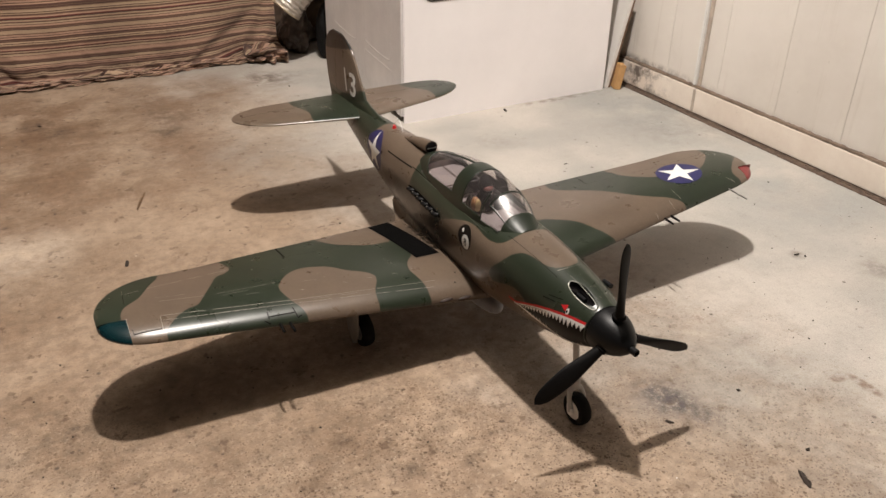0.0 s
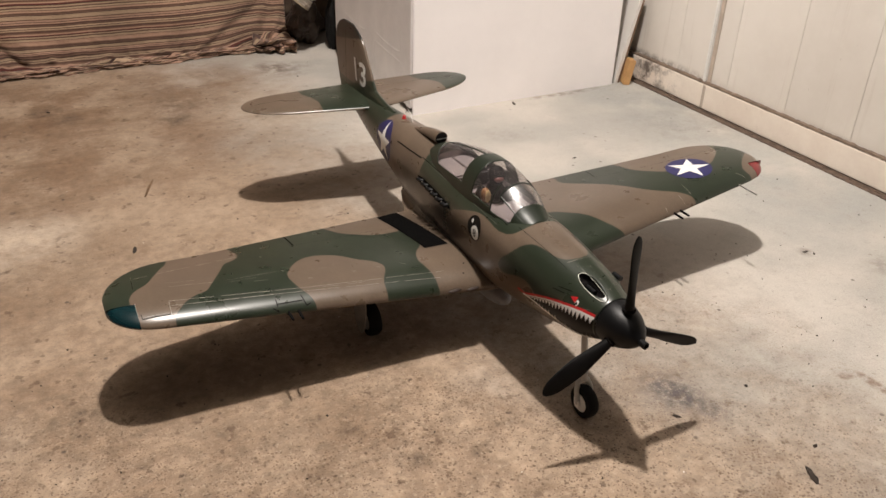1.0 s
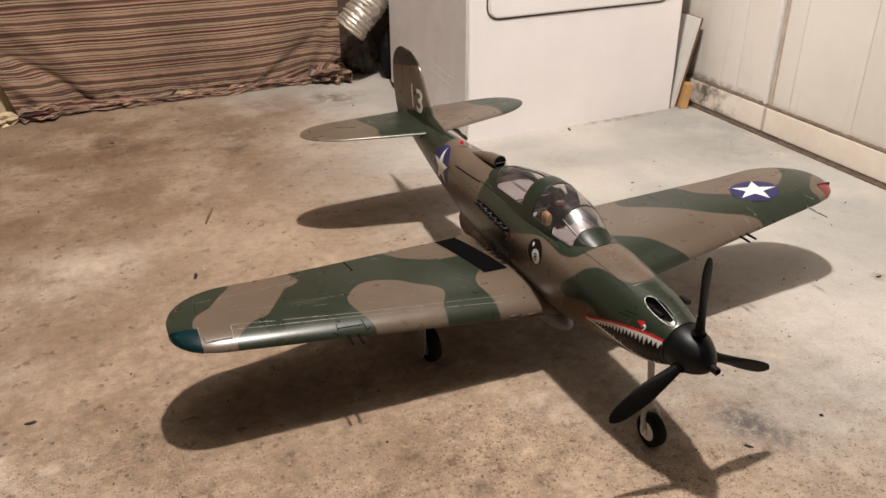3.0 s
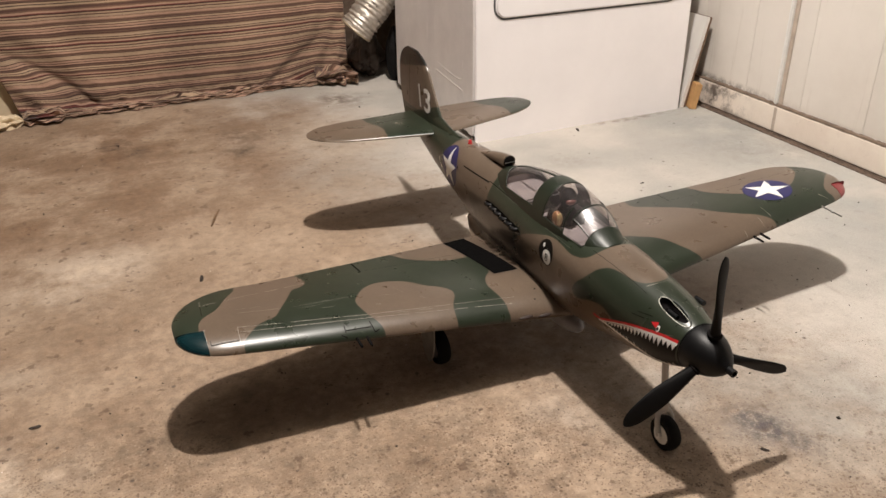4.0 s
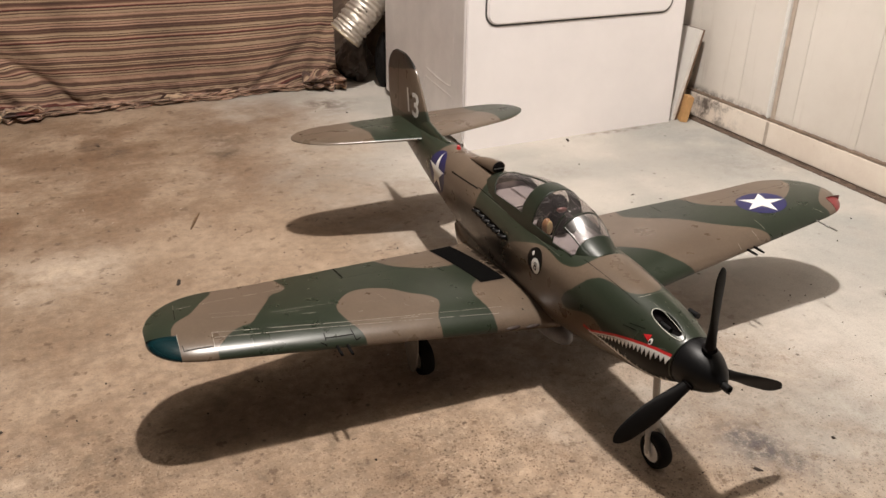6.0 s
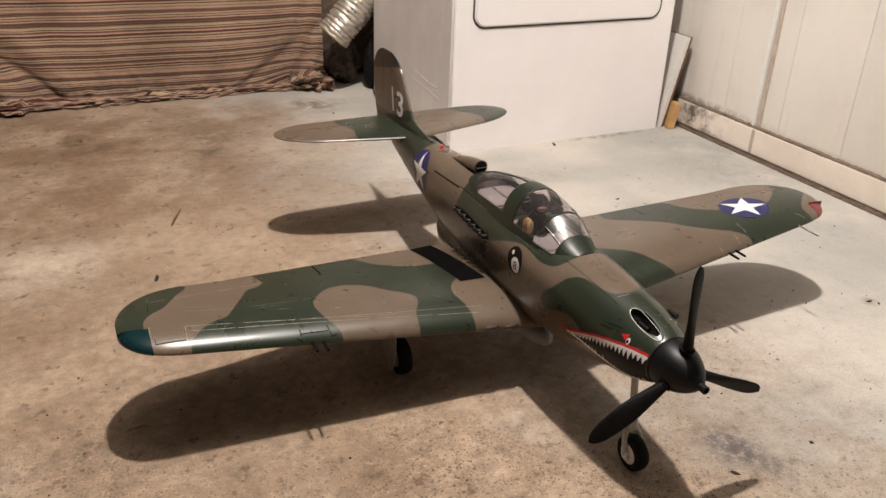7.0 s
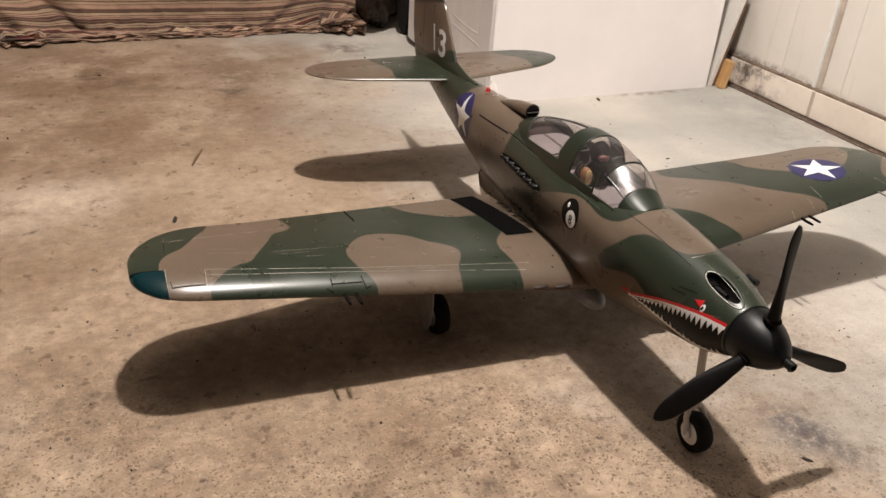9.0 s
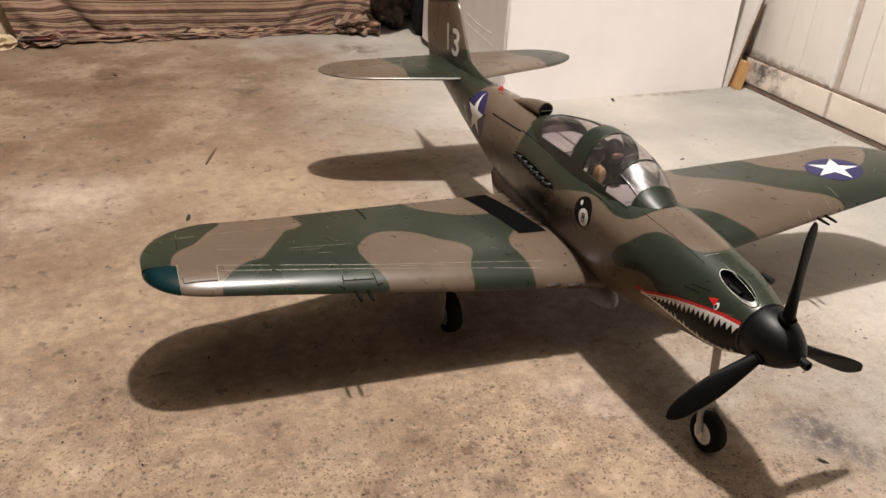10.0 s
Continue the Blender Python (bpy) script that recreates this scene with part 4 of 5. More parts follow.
PATCHES_R = [
    [(-0.4956, 0.2024), (-0.4963, 0.0983), (-0.5151, 0.0719), (-0.525, 0.0543), (-0.536, 0.0318), (-0.5488, 0.0221), (-0.5596, 0.0123), (-0.5666, -0.0012), (-0.5686, -0.0157), (-0.5672, -0.132), (-0.521, -0.132), (-0.5185, -0.0566), (-0.5096, -0.0482), (-0.5018, -0.0387), (-0.4919, -0.0291), (-0.4791, -0.0205), (-0.4673, -0.0176), (-0.4594, -0.0108), (-0.4514, 0.0057), (-0.4306, 0.0409), (-0.4216, 0.0635), (-0.4068, 0.0675), (-0.3939, 0.0803), (-0.3948, 0.0921), (-0.4026, 0.1136), (-0.4119, 0.2025)],
    [(-0.344, -0.0134), (-0.342, -0.0017), (-0.3321, 0.014), (-0.3182, 0.0297), (-0.3033, 0.0396), (-0.2845, 0.0416), (-0.2648, 0.0368), (-0.247, 0.029), (-0.2264, 0.0055), (-0.2116, -0.0013), (-0.2017, -0.0092), (-0.1938, -0.0199), (-0.1939, -0.0336), (-0.2057, -0.0522), (-0.2116, -0.0676), (-0.2166, -0.1616), (-0.3192, -0.1616), (-0.3217, -0.0808), (-0.3242, -0.0674), (-0.3292, -0.0579), (-0.3371, -0.0454), (-0.343, -0.0261)],
    [(0.014, 0.0489), (-0.1044, 0.0316), (-0.1105, 0.0168), (-0.1214, 0.0078), (-0.1314, -0.009), (-0.1345, -0.0267), (-0.1315, -0.0424), (-0.1276, -0.059), (-0.1265, -0.0735), (-0.13, -0.2109), (0.0124, -0.2088)],
    [(-0.2392, 0.2324), (-0.2337, 0.1585), (-0.2256, 0.1407), (-0.2138, 0.12), (-0.1912, 0.1023), (-0.1586, 0.0867), (-0.1288, 0.0869), (-0.0911, 0.0941), (0.0144, 0.0986), (0.0144, 0.2356)],
]
PATCHES_L = [
    [(0.0146, 0.2849), (0.2464, 0.2258), (0.2427, 0.1456), (0.2356, 0.1257), (0.2424, 0.1088), (0.2689, 0.0809), (0.2955, 0.0531), (0.3132, 0.0283), (0.328, 0.0025), (0.3527, -0.0242), (0.3756, -0.0401), (0.3925, -0.0538), (0.4036, -0.0686), (0.4068, -0.1896), (0.2576, -0.1894), (0.2511, -0.0885), (0.2333, -0.0825), (0.2204, -0.0657), (0.2115, -0.0548), (0.2046, -0.0409), (0.1987, -0.026), (0.1879, -0.0111), (0.1672, 0.0068), (0.1525, 0.0217), (0.0141, 0.0638)],
    [(0.3637, 0.2259), (0.3644, 0.1173), (0.3702, 0.0974), (0.3731, 0.0776), (0.3868, 0.0568), (0.4026, 0.0389), (0.4204, 0.0241), (0.4602, 0.0004), (0.5021, 0.0043), (0.527, 0.0221), (0.5479, 0.0398), (0.561, 0.0596), (0.5906, 0.226)],
    [(0.6496, 0.0576), (0.5797, -0.0017), (0.5618, -0.0145), (0.543, -0.0322), (0.5371, -0.0459), (0.5433, -0.0596), (0.5414, -0.1304), (0.6491, -0.1305)],
]


def wing(side):
    xs = [side * v for v in list(np.linspace(0.0, 0.53, 106)) + [HALF - (HALF - 0.53) * math.cos(t) ** 1.4 for t in np.linspace(0.06, math.pi / 2 - 0.06, 34)]]
    r = [wing_row(x) for x in xs]
    ob = part("left_wing" if side > 0 else "right_wing", rings(r), CAMO, plane)
    c = coords(ob)
    p = c[:, :2]
    tan = np.maximum.reduce([inside_by(p, rounded(q, 2)) for q in (PATCHES_L if side > 0 else PATCHES_R)])
    if side < 0:
        # the root behind the walkway is tan
        tan = np.maximum(tan, np.minimum(c[:, 0] + 0.088, c[:, 1] - 0.01))
    store(ob, "camo", tan)
    store(ob, "soot_shade", np.exp(-((np.abs(c[:, 0]) - 0.055) / 0.03) ** 2) * np.exp(-((c[:, 1] - 0.10) / 0.07) ** 2) * 0.5)
    bm = bmesh.new()
    bm.from_mesh(ob.data)
    tree = BVHTree.FromBMesh(bm)
    bm.free()
    return ob, tree


right_wing, TREE_R = wing(-1)
left_wing, TREE_L = wing(1)


def on_wing(name, shape, tree, wing_part, material, label="", lift=0.0004):
    return decal(name, shape, lambda u, v: (u, v, 0.4), (0, 0, -1), tree, lift, material, wing_part, label)


def stroke(p, q, w):
    """A straight narrow strip."""
    a, b = np.array(p, float), np.array(q, float)
    d = (b - a) / np.hypot(*(b - a))
    k = np.array((-d[1], d[0])) * w / 2
    return sheet(lambda u, v: a + (b - a) * u + k * (2 * v - 1), max(2, int(np.hypot(*(b - a)) / 0.008)), 1)


# wing root fairing
for side in (-1, 1):
    r = []
    for y in np.linspace(-0.078, 0.262, 170):
        _, bot, w, mid, e = smooth_table(y, FUSE)
        t = min((y + 0.096) / 0.285, 1.0)
        aft = max(0.0, (y - 0.185) / 0.079)
        a, b = outline(0.07)
        u = min(max((y - a) / (b - a), 0.0), 1.0)
        th = 5 * 0.136 * (b - a) * (0.2969 * math.sqrt(u) - 0.126 * u - 0.3516 * u * u + 0.2843 * u**3 - 0.1036 * u**4)
        size = (0.005 + 0.013 * t**1.3) * (1 - 0.85 * aft**1.2)
        z0 = chord_height(0.07) + 1.15 * th + 0.014 * aft
        drop = min(max((mid - z0 - size) / (mid - bot), 0.0), 0.95)
        hit = w * (1 - drop**e) ** (1 / e) - 0.0015
        row = []
        for k in range(9):
            s = k / 8 * math.pi / 2
            row.append((side * (hit + size * (1 - math.sin(s)) ** 1.15 + 0.001), y, z0 - 0.006 + (size + 0.006) * (1 - math.cos(s)) ** 0.75))
        row.append((side * (hit - 0.012), y, z0 + size))
        row.append((side * (hit - 0.012), y, z0 - 0.012))
        row.append((side * (hit + size), y, z0 - 0.012))
        r.append(row)
    fair = part("wing_fairing", rings(r), CAMO, plane)
    c = coords(fair)
    store(fair, "camo", 0.30 - c[:, 1])
    climb = np.array([min(i % 12, 8) / 8 for i in range(len(c))])
    streak = np.array([noise.noise(Vector((y * 130, 0.4, side))) + 0.6 * noise.noise(Vector((y * 330, 3.1, side))) for y in c[:, 1]])
    # darker up the fairing, in streaks
    store(fair, "soot_shade", np.clip(climb * 2.4 - 0.30 + 0.45 * streak, 0, 1.6) * np.exp(-((c[:, 1] - 0.105) / 0.10) ** 2) * 1.4)

# walkway on the right wing
wk = np.array([(-0.1066, 0.0079), (-0.0619, 0.011), (-0.0793, 0.1828), (-0.1241, 0.1704)])
on_wing("walkway", sheet(lambda u, v: (wk[0] * (1 - v) + wk[1] * v) * (1 - u) + (wk[3] * (1 - v) + wk[2] * v) * u, 24, 10), TREE_R, right_wing, WALKWAY, "matt black walkway patch", 0.0006)

# star on the left wing
STAR = (0.4563, 0.0147)
on_wing("insignia_disc", fan([(STAR[0] + a, STAR[1] + b) for a, b in ellipse(0.0428, 0.0428, 56)], 7), TREE_L, left_wing, BLUE, "dark blue insignia disc", 0.0005)
on_wing("insignia_star", fan(cut_edges([(STAR[0] + a, STAR[1] + b) for a, b in star_points(0.0405, math.pi)], 0.004), 7), TREE_L, left_wing, WHITE, "white five-pointed star", 0.0010)

# pale scuffed ridges along the right wing's panel lines
rngp = random.Random(4)
for p, q, w in (((-0.5185, -0.0263), (-0.3411, -0.0445), 0.0012), ((-0.3411, -0.0445), (-0.1068, -0.0609), 0.0008), ((-0.5205, -0.0368), (-0.3312, -0.0522), 0.0010), ((-0.3312, -0.0522), (-0.1166, -0.0716), 0.0006),
                ((-0.5115, 0.0114), (-0.4504, 0.0048), 0.0009), ((-0.5134, 0.0231), (-0.474, 0.0193), 0.0006), ((-0.4337, 0.0048), (-0.3439, 0.008), 0.0006), ((-0.4278, -0.002), (-0.3884, -0.0009), 0.0004), ((-0.5555, 0.0532), (-0.3969, 0.0803), 0.0012),
                ((-0.3943, -0.0116), (-0.3756, -0.0125), 0.0009), ((-0.2472, -0.024), (-0.2413, -0.0288), 0.0009), ((-0.3174, -0.0251), (-0.3105, -0.026), 0.0009), ((-0.2067, -0.0249), (-0.2008, -0.0268), 0.0008), ((-0.1661, -0.0248), (-0.1573, -0.0297), 0.0007),
                ((-0.3045, -0.0016), (-0.2749, -0.0054), 0.0004), ((-0.2748, 0.0161), (-0.2669, -0.0015), 0.0004), ((-0.5185, -0.0263), (-0.5205, -0.0566), 0.0008), ((-0.5622, -0.0215), (-0.563, -0.0556), 0.0012), ((-0.5569, -0.0481), (-0.5234, -0.0491), 0.0006),
                ((-0.5554, 0.0689), (-0.5565, 0.0523), 0.0006), ((-0.4426, -0.0426), (-0.3637, -0.0493), 0.0004), ((-0.3045, -0.0502), (-0.2255, -0.056), 0.0005)):
    a, b = np.array(p), np.array(q)
    n = max(1, int(np.hypot(*(b - a)) / 0.03))
    for k in range(n):
        lo, hi = (k + rngp.choice((0, 0, 0.1))) / n, (k + 1 - (rngp.choice((0, 0, 0, 0.3)) if n > 1 else 0)) / n
        on_wing("scuff_line", stroke(a + (b - a) * lo, a + (b - a) * hi, w * rngp.uniform(0.5, 0.8)), TREE_R, right_wing, SCUFF, lift=0.0004)
for p, q, w in (((-0.5579, -0.0505), (-0.5215, -0.0515), 0.0011), ((-0.5579, -0.0505), (-0.5584, -0.0424), 0.0008), ((-0.5565, 0.0523), (-0.5586, 0.0201), 0.0006), ((-0.34, -0.0579), (-0.3369, -0.073), 0.0013), ((-0.3775, -0.0579), (-0.3783, -0.0727), 0.0013), ((-0.34, -0.066), (-0.3785, -0.065), 0.0011),
                ((-0.3043, 0.1361), (-0.3025, 0.0927), 0.0030), ((-0.3853, -0.0691), (-0.3783, -0.0727), 0.0010), ((-0.33, -0.0712), (-0.3369, -0.073), 0.0010), ((-0.304, 0.0927), (-0.1257, 0.1077), 0.0004)):
    on_wing("panel_groove", stroke(p, q, w), TREE_R, right_wing, LINE, lift=0.0005)
for p, q, w in (((0.2998, 0.0937), (0.3631, 0.0796), 0.0003), ((0.2998, 0.0937), (0.305, 0.1334), 0.0010), ((0.3641, 0.0796), (0.3673, 0.1113), 0.0004), ((0.3909, 0.0726), (0.54, 0.0537), 0.0004)):
    on_wing("panel_groove", stroke(p, q, w), TREE_L, left_wing, LINE, lift=0.0005)
for p, q in (((0.3767, -0.0686), (0.3766, -0.0509)), ((0.4005, -0.0558), (0.4014, -0.0282)), ((0.5171, -0.045), (0.5283, -0.0586)), ((0.3359, -0.0745), (0.3358, -0.0657))):
    on_wing("scuff_line", stroke(p, q, 0.0007), TREE_L, left_wing, SCUFF, lift=0.0003)
for x, y in ((-0.3534, 0.1012), (-0.3634, 0.0658), (-0.5622, -0.0205), (-0.0662, -0.0521), (-0.077, -0.0716)):
    on_wing("screw", fan([(x + a, y + b) for a, b in ellipse(0.0014, 0.0014, 10)], 1), TREE_R, right_wing, STEEL if x < -0.1 else LINE, lift=0.0006)


def tip_light(side, material, label):
    """Coloured lens over the corner of the wing tip."""
    r = []
    for x in np.linspace(0.5627 if side < 0 else 0.5609, HALF - 0.002, 30):
        full = wing_row(side * x)
        a, b = outline(x)
        edge = -0.0210 + 0.20 * (x - 0.563) if side < 0 else -0.0312
        keep = [(px, min(py, edge), pz) for px, py, pz in full]
        zc = chord_height(x)
        r.append([(px, py - 0.0008, zc + (pz - zc) * 1.06) for px, py, pz in keep])
        if a > edge - 0.0005:
            r.pop()
            break
    return part("wing_tip_light", rings(r), material, left_wing if side > 0 else right_wing, label)


tip_light(-1, TEAL, "dark teal wing tip light")
tip_light(1, REDLENS, "red wing tip light")

# wing guns, pitot, root inlets
for side, w_ in ((-1, right_wing), (1, left_wing)):
    for x in (0.350, 0.3645):
        z = chord_height(x) - 0.002
        y = lead(x)
        part("wing_gun", tube([(side * x, y + 0.012, z), (side * x, y - 0.014, z), (side * x, y - 0.022, z)], [0.0022, 0.0022, 0.0017], 10), HOLLOW, w_, "black gun barrel")
    # inlets are solid ovals, the shade of the recess put into their colour
    for x in (0.069, 0.101):
        part("root_inlet", blob(side * x, lead(x) + 0.0055, chord_height(x) - 0.0010, 0.0150, 0.0085, 0.0036), RECESS_SHADE, w_, "dark oval with the inlet's shade in its colour")
z = chord_height(0.509) - 0.001
part("pitot_tube", tube([(0.509, lead(0.509) + 0.01, z), (0.511, lead(0.5) - 0.042, z - 0.002)], 0.0014, 8), STEEL, left_wing, "thin steel pitot tube")
part("pitot_joint", tube([(0.509, lead(0.5) - 0.020, z - 0.001), (0.509, lead(0.5) - 0.026, z - 0.001)], 0.0020, 8), GREYP, left_wing)


# --- tail
def tail_edges(x):
    x = abs(x)
    a, b = 0.437 + 0.24 * x, 0.602 - 0.02 * x
    t = max(0.0, (x - 0.165) / (0.256 - 0.165))
    mid = 0.545
    k = math.sqrt(max(0, 1 - min(t, 1) ** 2.4))
    return mid + (a - mid) * k, mid + (b - mid) * k


def foil_row(a, b, thick, put, n=20):
    up, low = [], []
    for i in range(n + 1):
        u = (1 - math.cos(math.pi * i / n)) / 2
        t = 5 * thick * (b - a) * (0.2969 * math.sqrt(u) - 0.126 * u - 0.3516 * u * u + 0.2843 * u**3 - 0.1036 * u**4) + 0.0004
        up.append(put(a + (b - a) * u, t))
        low.append(put(a + (b - a) * u, -t))
    return up + low[-2:0:-1]


STABZ = 0.224
for side in (-1, 1):
    xs = list(np.linspace(0.0, 0.17, 40)) + [0.256 - 0.086 * math.cos(t) ** 2 for t in np.linspace(0.08, math.pi / 2 - 0.06, 40)]
    stab = part("tailplane", rings([foil_row(*tail_edges(x), 0.085, lambda y, t: (side * x, y, STABZ + t)) for x in xs]), CAMO, plane)
    c = coords(stab)
    patch = [(0.290, 0.38), (0.112, 0.44), (0.109, 0.488), (0.105, 0.501), (0.109, 0.521), (0.113, 0.542), (0.122, 0.565), (0.120, 0.60), (0.119, 0.66), (0.290, 0.66)] if side < 0 else [(0.00, 0.40), (0.176, 0.44), (0.175, 0.499), (0.177, 0.515), (0.162, 0.539), (0.145, 0.559), (0.139, 0.592), (0.13, 0.66), (0.0, 0.66)]
    store(stab, "camo", inside_by(np.stack([np.abs(c[:, 0]), c[:, 1]], 1), rounded(patch)))
    store(stab, "soot_shade", np.zeros(len(c)))
    sb = bmesh.new()
    sb.from_mesh(stab.data)
    st = BVHTree.FromBMesh(sb)
    sb.free()
    decal("elevator_gap", stroke((side * 0.03, 0.548), (side * 0.235, 0.548), 0.0008), lambda u, v: (u, v, 0.4), (0, 0, -1), st, 0.0003, LINE, stab)
    part("leading_edge_strip", tube([(side * x, tail_edges(x)[0] + 0.0002, STABZ) for x in np.linspace(0.03, 0.225, 30)], 0.0010, 8), TANP, stab, "pale worn leading edge")


def fin_edges(z):
    k = min(max((z - 0.195) / (0.365 - 0.195), 0), 1)
    front = 0.405 + 0.126 * k**0.95
    rear = 0.636 + 0.038 * math.sin(min(k * 1.35 + 0.25, 1) * math.pi / 2) if k < 0.55 else 0.674
    t = max(0.0, (k - 0.62) / 0.38)
    s = math.sqrt(max(0, 1 - t**2.3))
    f = max(0.0, (k - 0.80) / 0.20)
    sf = math.sqrt(max(0, 1 - f**2.2))
    mid = 0.592
    front = front if k < 0.62 else min(front, mid)
    return mid + (front - mid) * sf, mid + (rear - mid) * s


zs = list(np.linspace(0.198, 0.31, 30)) + [0.365 - 0.055 * math.cos(t) ** 1.3 for t in np.linspace(0.05, math.pi / 2 - 0.1, 24)]
fin = part("fin", rings([foil_row(*fin_edges(z), 0.075, lambda y, t: (t, y, z)) for z in zs]), CAMO, plane)
c = coords(fin)
p = c[:, 1:3]
base = inside_by(p, rounded([(0.30, 0.10), (0.30, 0.285), (0.47, 0.275), (0.52, 0.248), (0.60, 0.235), (0.75, 0.235), (0.75, 0.10)]))
store(fin, "camo", -base)
# dark cap of the fin, mixed in through the same value
store(fin, "soot_shade", np.clip((p[:, 1] + 0.22 * (p[:, 0] - 0.6) - 0.327) / 0.003, 0, 1) * 6)
fb = bmesh.new()
fb.from_mesh(fin.data)
FIN_TREE = BVHTree.FromBMesh(fb)
fb.free()
decal("number_marking", letters("3", 0.049, 1.15, 0.02), lambda u, v: (-0.2, 0.504 - u + 0.10 * v, 0.2735 + v), (1, 0, 0), FIN_TREE, 0.0006, OFFWHITE, fin, "worn white number 3")
decal("number_marking", stroke((0.537, 0.252), (0.545, 0.300), 0.0080), lambda u, v: (-0.2, u, v), (1, 0, 0), FIN_TREE, 0.0006, OFFWHITE, fin, "worn white number 1")
decal("rudder_gap", stroke((0.610, 0.205), (0.598, 0.345), 0.001), lambda u, v: (-0.2, u, v), (1, 0, 0), FIN_TREE, 0.0003, LINE, fin)
# blend between fin and spine
r = []
for y in np.linspace(0.36, 0.50, 24):
    t = (y - 0.36) / 0.14
    top = smooth_table(y, FUSE)[0]
    r.append([(math.cos(a) * (0.006 + 0.004 * t), y, top - 0.008 + math.sin(a) * (0.010 + 0.034 * t**1.6)) for a in np.linspace(0, math.pi, 12)])
fillet = part("fin_fillet", rings(r), CAMO, plane)
store(fillet, "camo", np.full(len(fillet.data.vertices), -0.02))
store(fillet, "soot_shade", np.zeros(len(fillet.data.vertices)))


# --- markings on the right flank
def on_side(name, shape, y, z, material, lift=0.0005, label="", turn=0.0):
    c_, s_ = math.cos(turn), math.sin(turn)
    return decal(name, shape, lambda u, v: (-0.25, y + c_ * u - s_ * v, z + s_ * u + c_ * v), (1, 0, 0), FUSE_TREE, lift, material, fuselage, label)


on_side("insignia_disc", fan(ellipse(0.0400, 0.0380, 48), 7), 0.3265, 0.1995, BLUE, 0.0005, "dark blue insignia disc")
on_side("insignia_star", fan(cut_edges(star_points(0.0375), 0.004), 6), 0.3265, 0.1990, WHITE, 0.0011, "white five-pointed star")
on_side("eight_ball", fan(ellipse(0.0195, 0.0200, 40), 6), -0.0660, 0.2065, BALLBLACK, 0.0005, "black pool ball marking")
on_side("ball_face", fan(ellipse(0.0112, 0.0118, 32), 4), -0.0705, 0.2010, WHITE, 0.0010)
on_side("ball_glint", fan(ellipse(0.0028, 0.0034, 20), 3), -0.0590, 0.2165, WHITE, 0.0010)
num = letters("8", 0.0125, 1.0)
on_side("ball_number", num, -0.0705, 0.2010, BALLBLACK, 0.0015, "black figure 8")


# shark mouth: dark gape, red lip, white teeth
def lip_top(y):
    return float(np.interp(y, (-0.350, -0.325, -0.308, -0.285, -0.261, -0.235, -0.205), (0.2065, 0.2065, 0.2040, 0.1985, 0.1912, 0.1805, 0.1665)))


def lip_low(y):
    return float(np.interp(y, (-0.350, -0.330, -0.305, -0.280, -0.258, -0.235, -0.205), (0.1650, 0.1600, 0.1590, 0.1620, 0.1650, 0.1668, 0.1665)))


Y0, Y1 = -0.3455, -0.205
flat = lambda name, f, nu, nv, m, lift, label="": decal(name, sheet(f, nu, nv), lambda u, v: (-0.25, u, v), (1, 0, 0), FUSE_TREE, lift, m, fuselage, label)
flat("mouth_gape", lambda u, v: (Y0 + (Y1 - Y0) * u, lip_low(Y0 + (Y1 - Y0) * u) * (1 - v) + lip_top(Y0 + (Y1 - Y0) * u) * v), 40, 10, BALLBLACK, 0.0004, "black shark mouth")
flat("red_lip", lambda u, v: (Y0 + (Y1 + 0.012 - Y0) * u, lip_top(min(Y0 + (Y1 + 0.012 - Y0) * u, Y1)) + (Y0 + (Y1 + 0.012 - Y0) * u > Y1) * 0.002 - 0.0008 + 0.0038 * v), 40, 2, RED, 0.0007, "red line round the shark mouth")
flat("white_gum", lambda u, v: (Y0 + (Y1 - Y0) * u, lip_top(Y0 + (Y1 - Y0) * u) - 0.0006 - 0.0034 * (1 - u * 0.6) * v), 40, 2, WHITE, 0.0008)
flat("white_gum", lambda u, v: (Y0 + (Y1 - Y0) * u, lip_low(Y0 + (Y1 - Y0) * u) + 0.0004 + 0.0042 * (1 - u * 0.5) * v), 40, 2, WHITE, 0.0008)
rngt = random.Random(8)
for k in range(20):
    y = Y0 + 0.004 + k * 0.0066
    gape = lip_top(y) - lip_low(y)
    if gape < 0.004:
        continue
    ln = min(gape * 0.30, 0.0105) * rngt.uniform(0.75, 1.2)
    flat("tooth", lambda u, v: (y + (u - 0.5) * 0.0064 * (1 - v), lip_top(y + (u - 0.5) * 0.0064 * (1 - v)) - 0.003 - ln * v), 2, 3, WHITE, 0.0012)
    ln2 = min(gape * 0.24, 0.0080) * rngt.uniform(0.6, 1.25)
    flat("tooth", lambda u, v: (y + 0.003 + (u - 0.5) * 0.0050 * (1 - v), lip_low(y + 0.003) + 0.002 + ln2 * v), 2, 3, WHITE, 0.0012)
# eye
decal("shark_eye", fan(cut_edges([(-0.3130, 0.2105), (-0.3125, 0.2195), (-0.3015, 0.2155)], 0.002), 3), lambda u, v: (-0.25, u, v), (1, 0, 0), FUSE_TREE, 0.0007, RED, fuselage, "red shark eye")
decal("shark_eye_white", fan([(-0.3150 + a, 0.2120 + b) for a, b in ellipse(0.0026, 0.0042, 20)], 3), lambda u, v: (-0.25, u, v), (1, 0, 0), FUSE_TREE, 0.0008, WHITE, fuselage)
decal("shark_pupil", fan([(-0.3145 + a, 0.2115 + b) for a, b in ellipse(0.0015, 0.0022, 14)], 2), lambda u, v: (-0.25, u, v), (1, 0, 0), FUSE_TREE, 0.0012, BALLBLACK, fuselage)

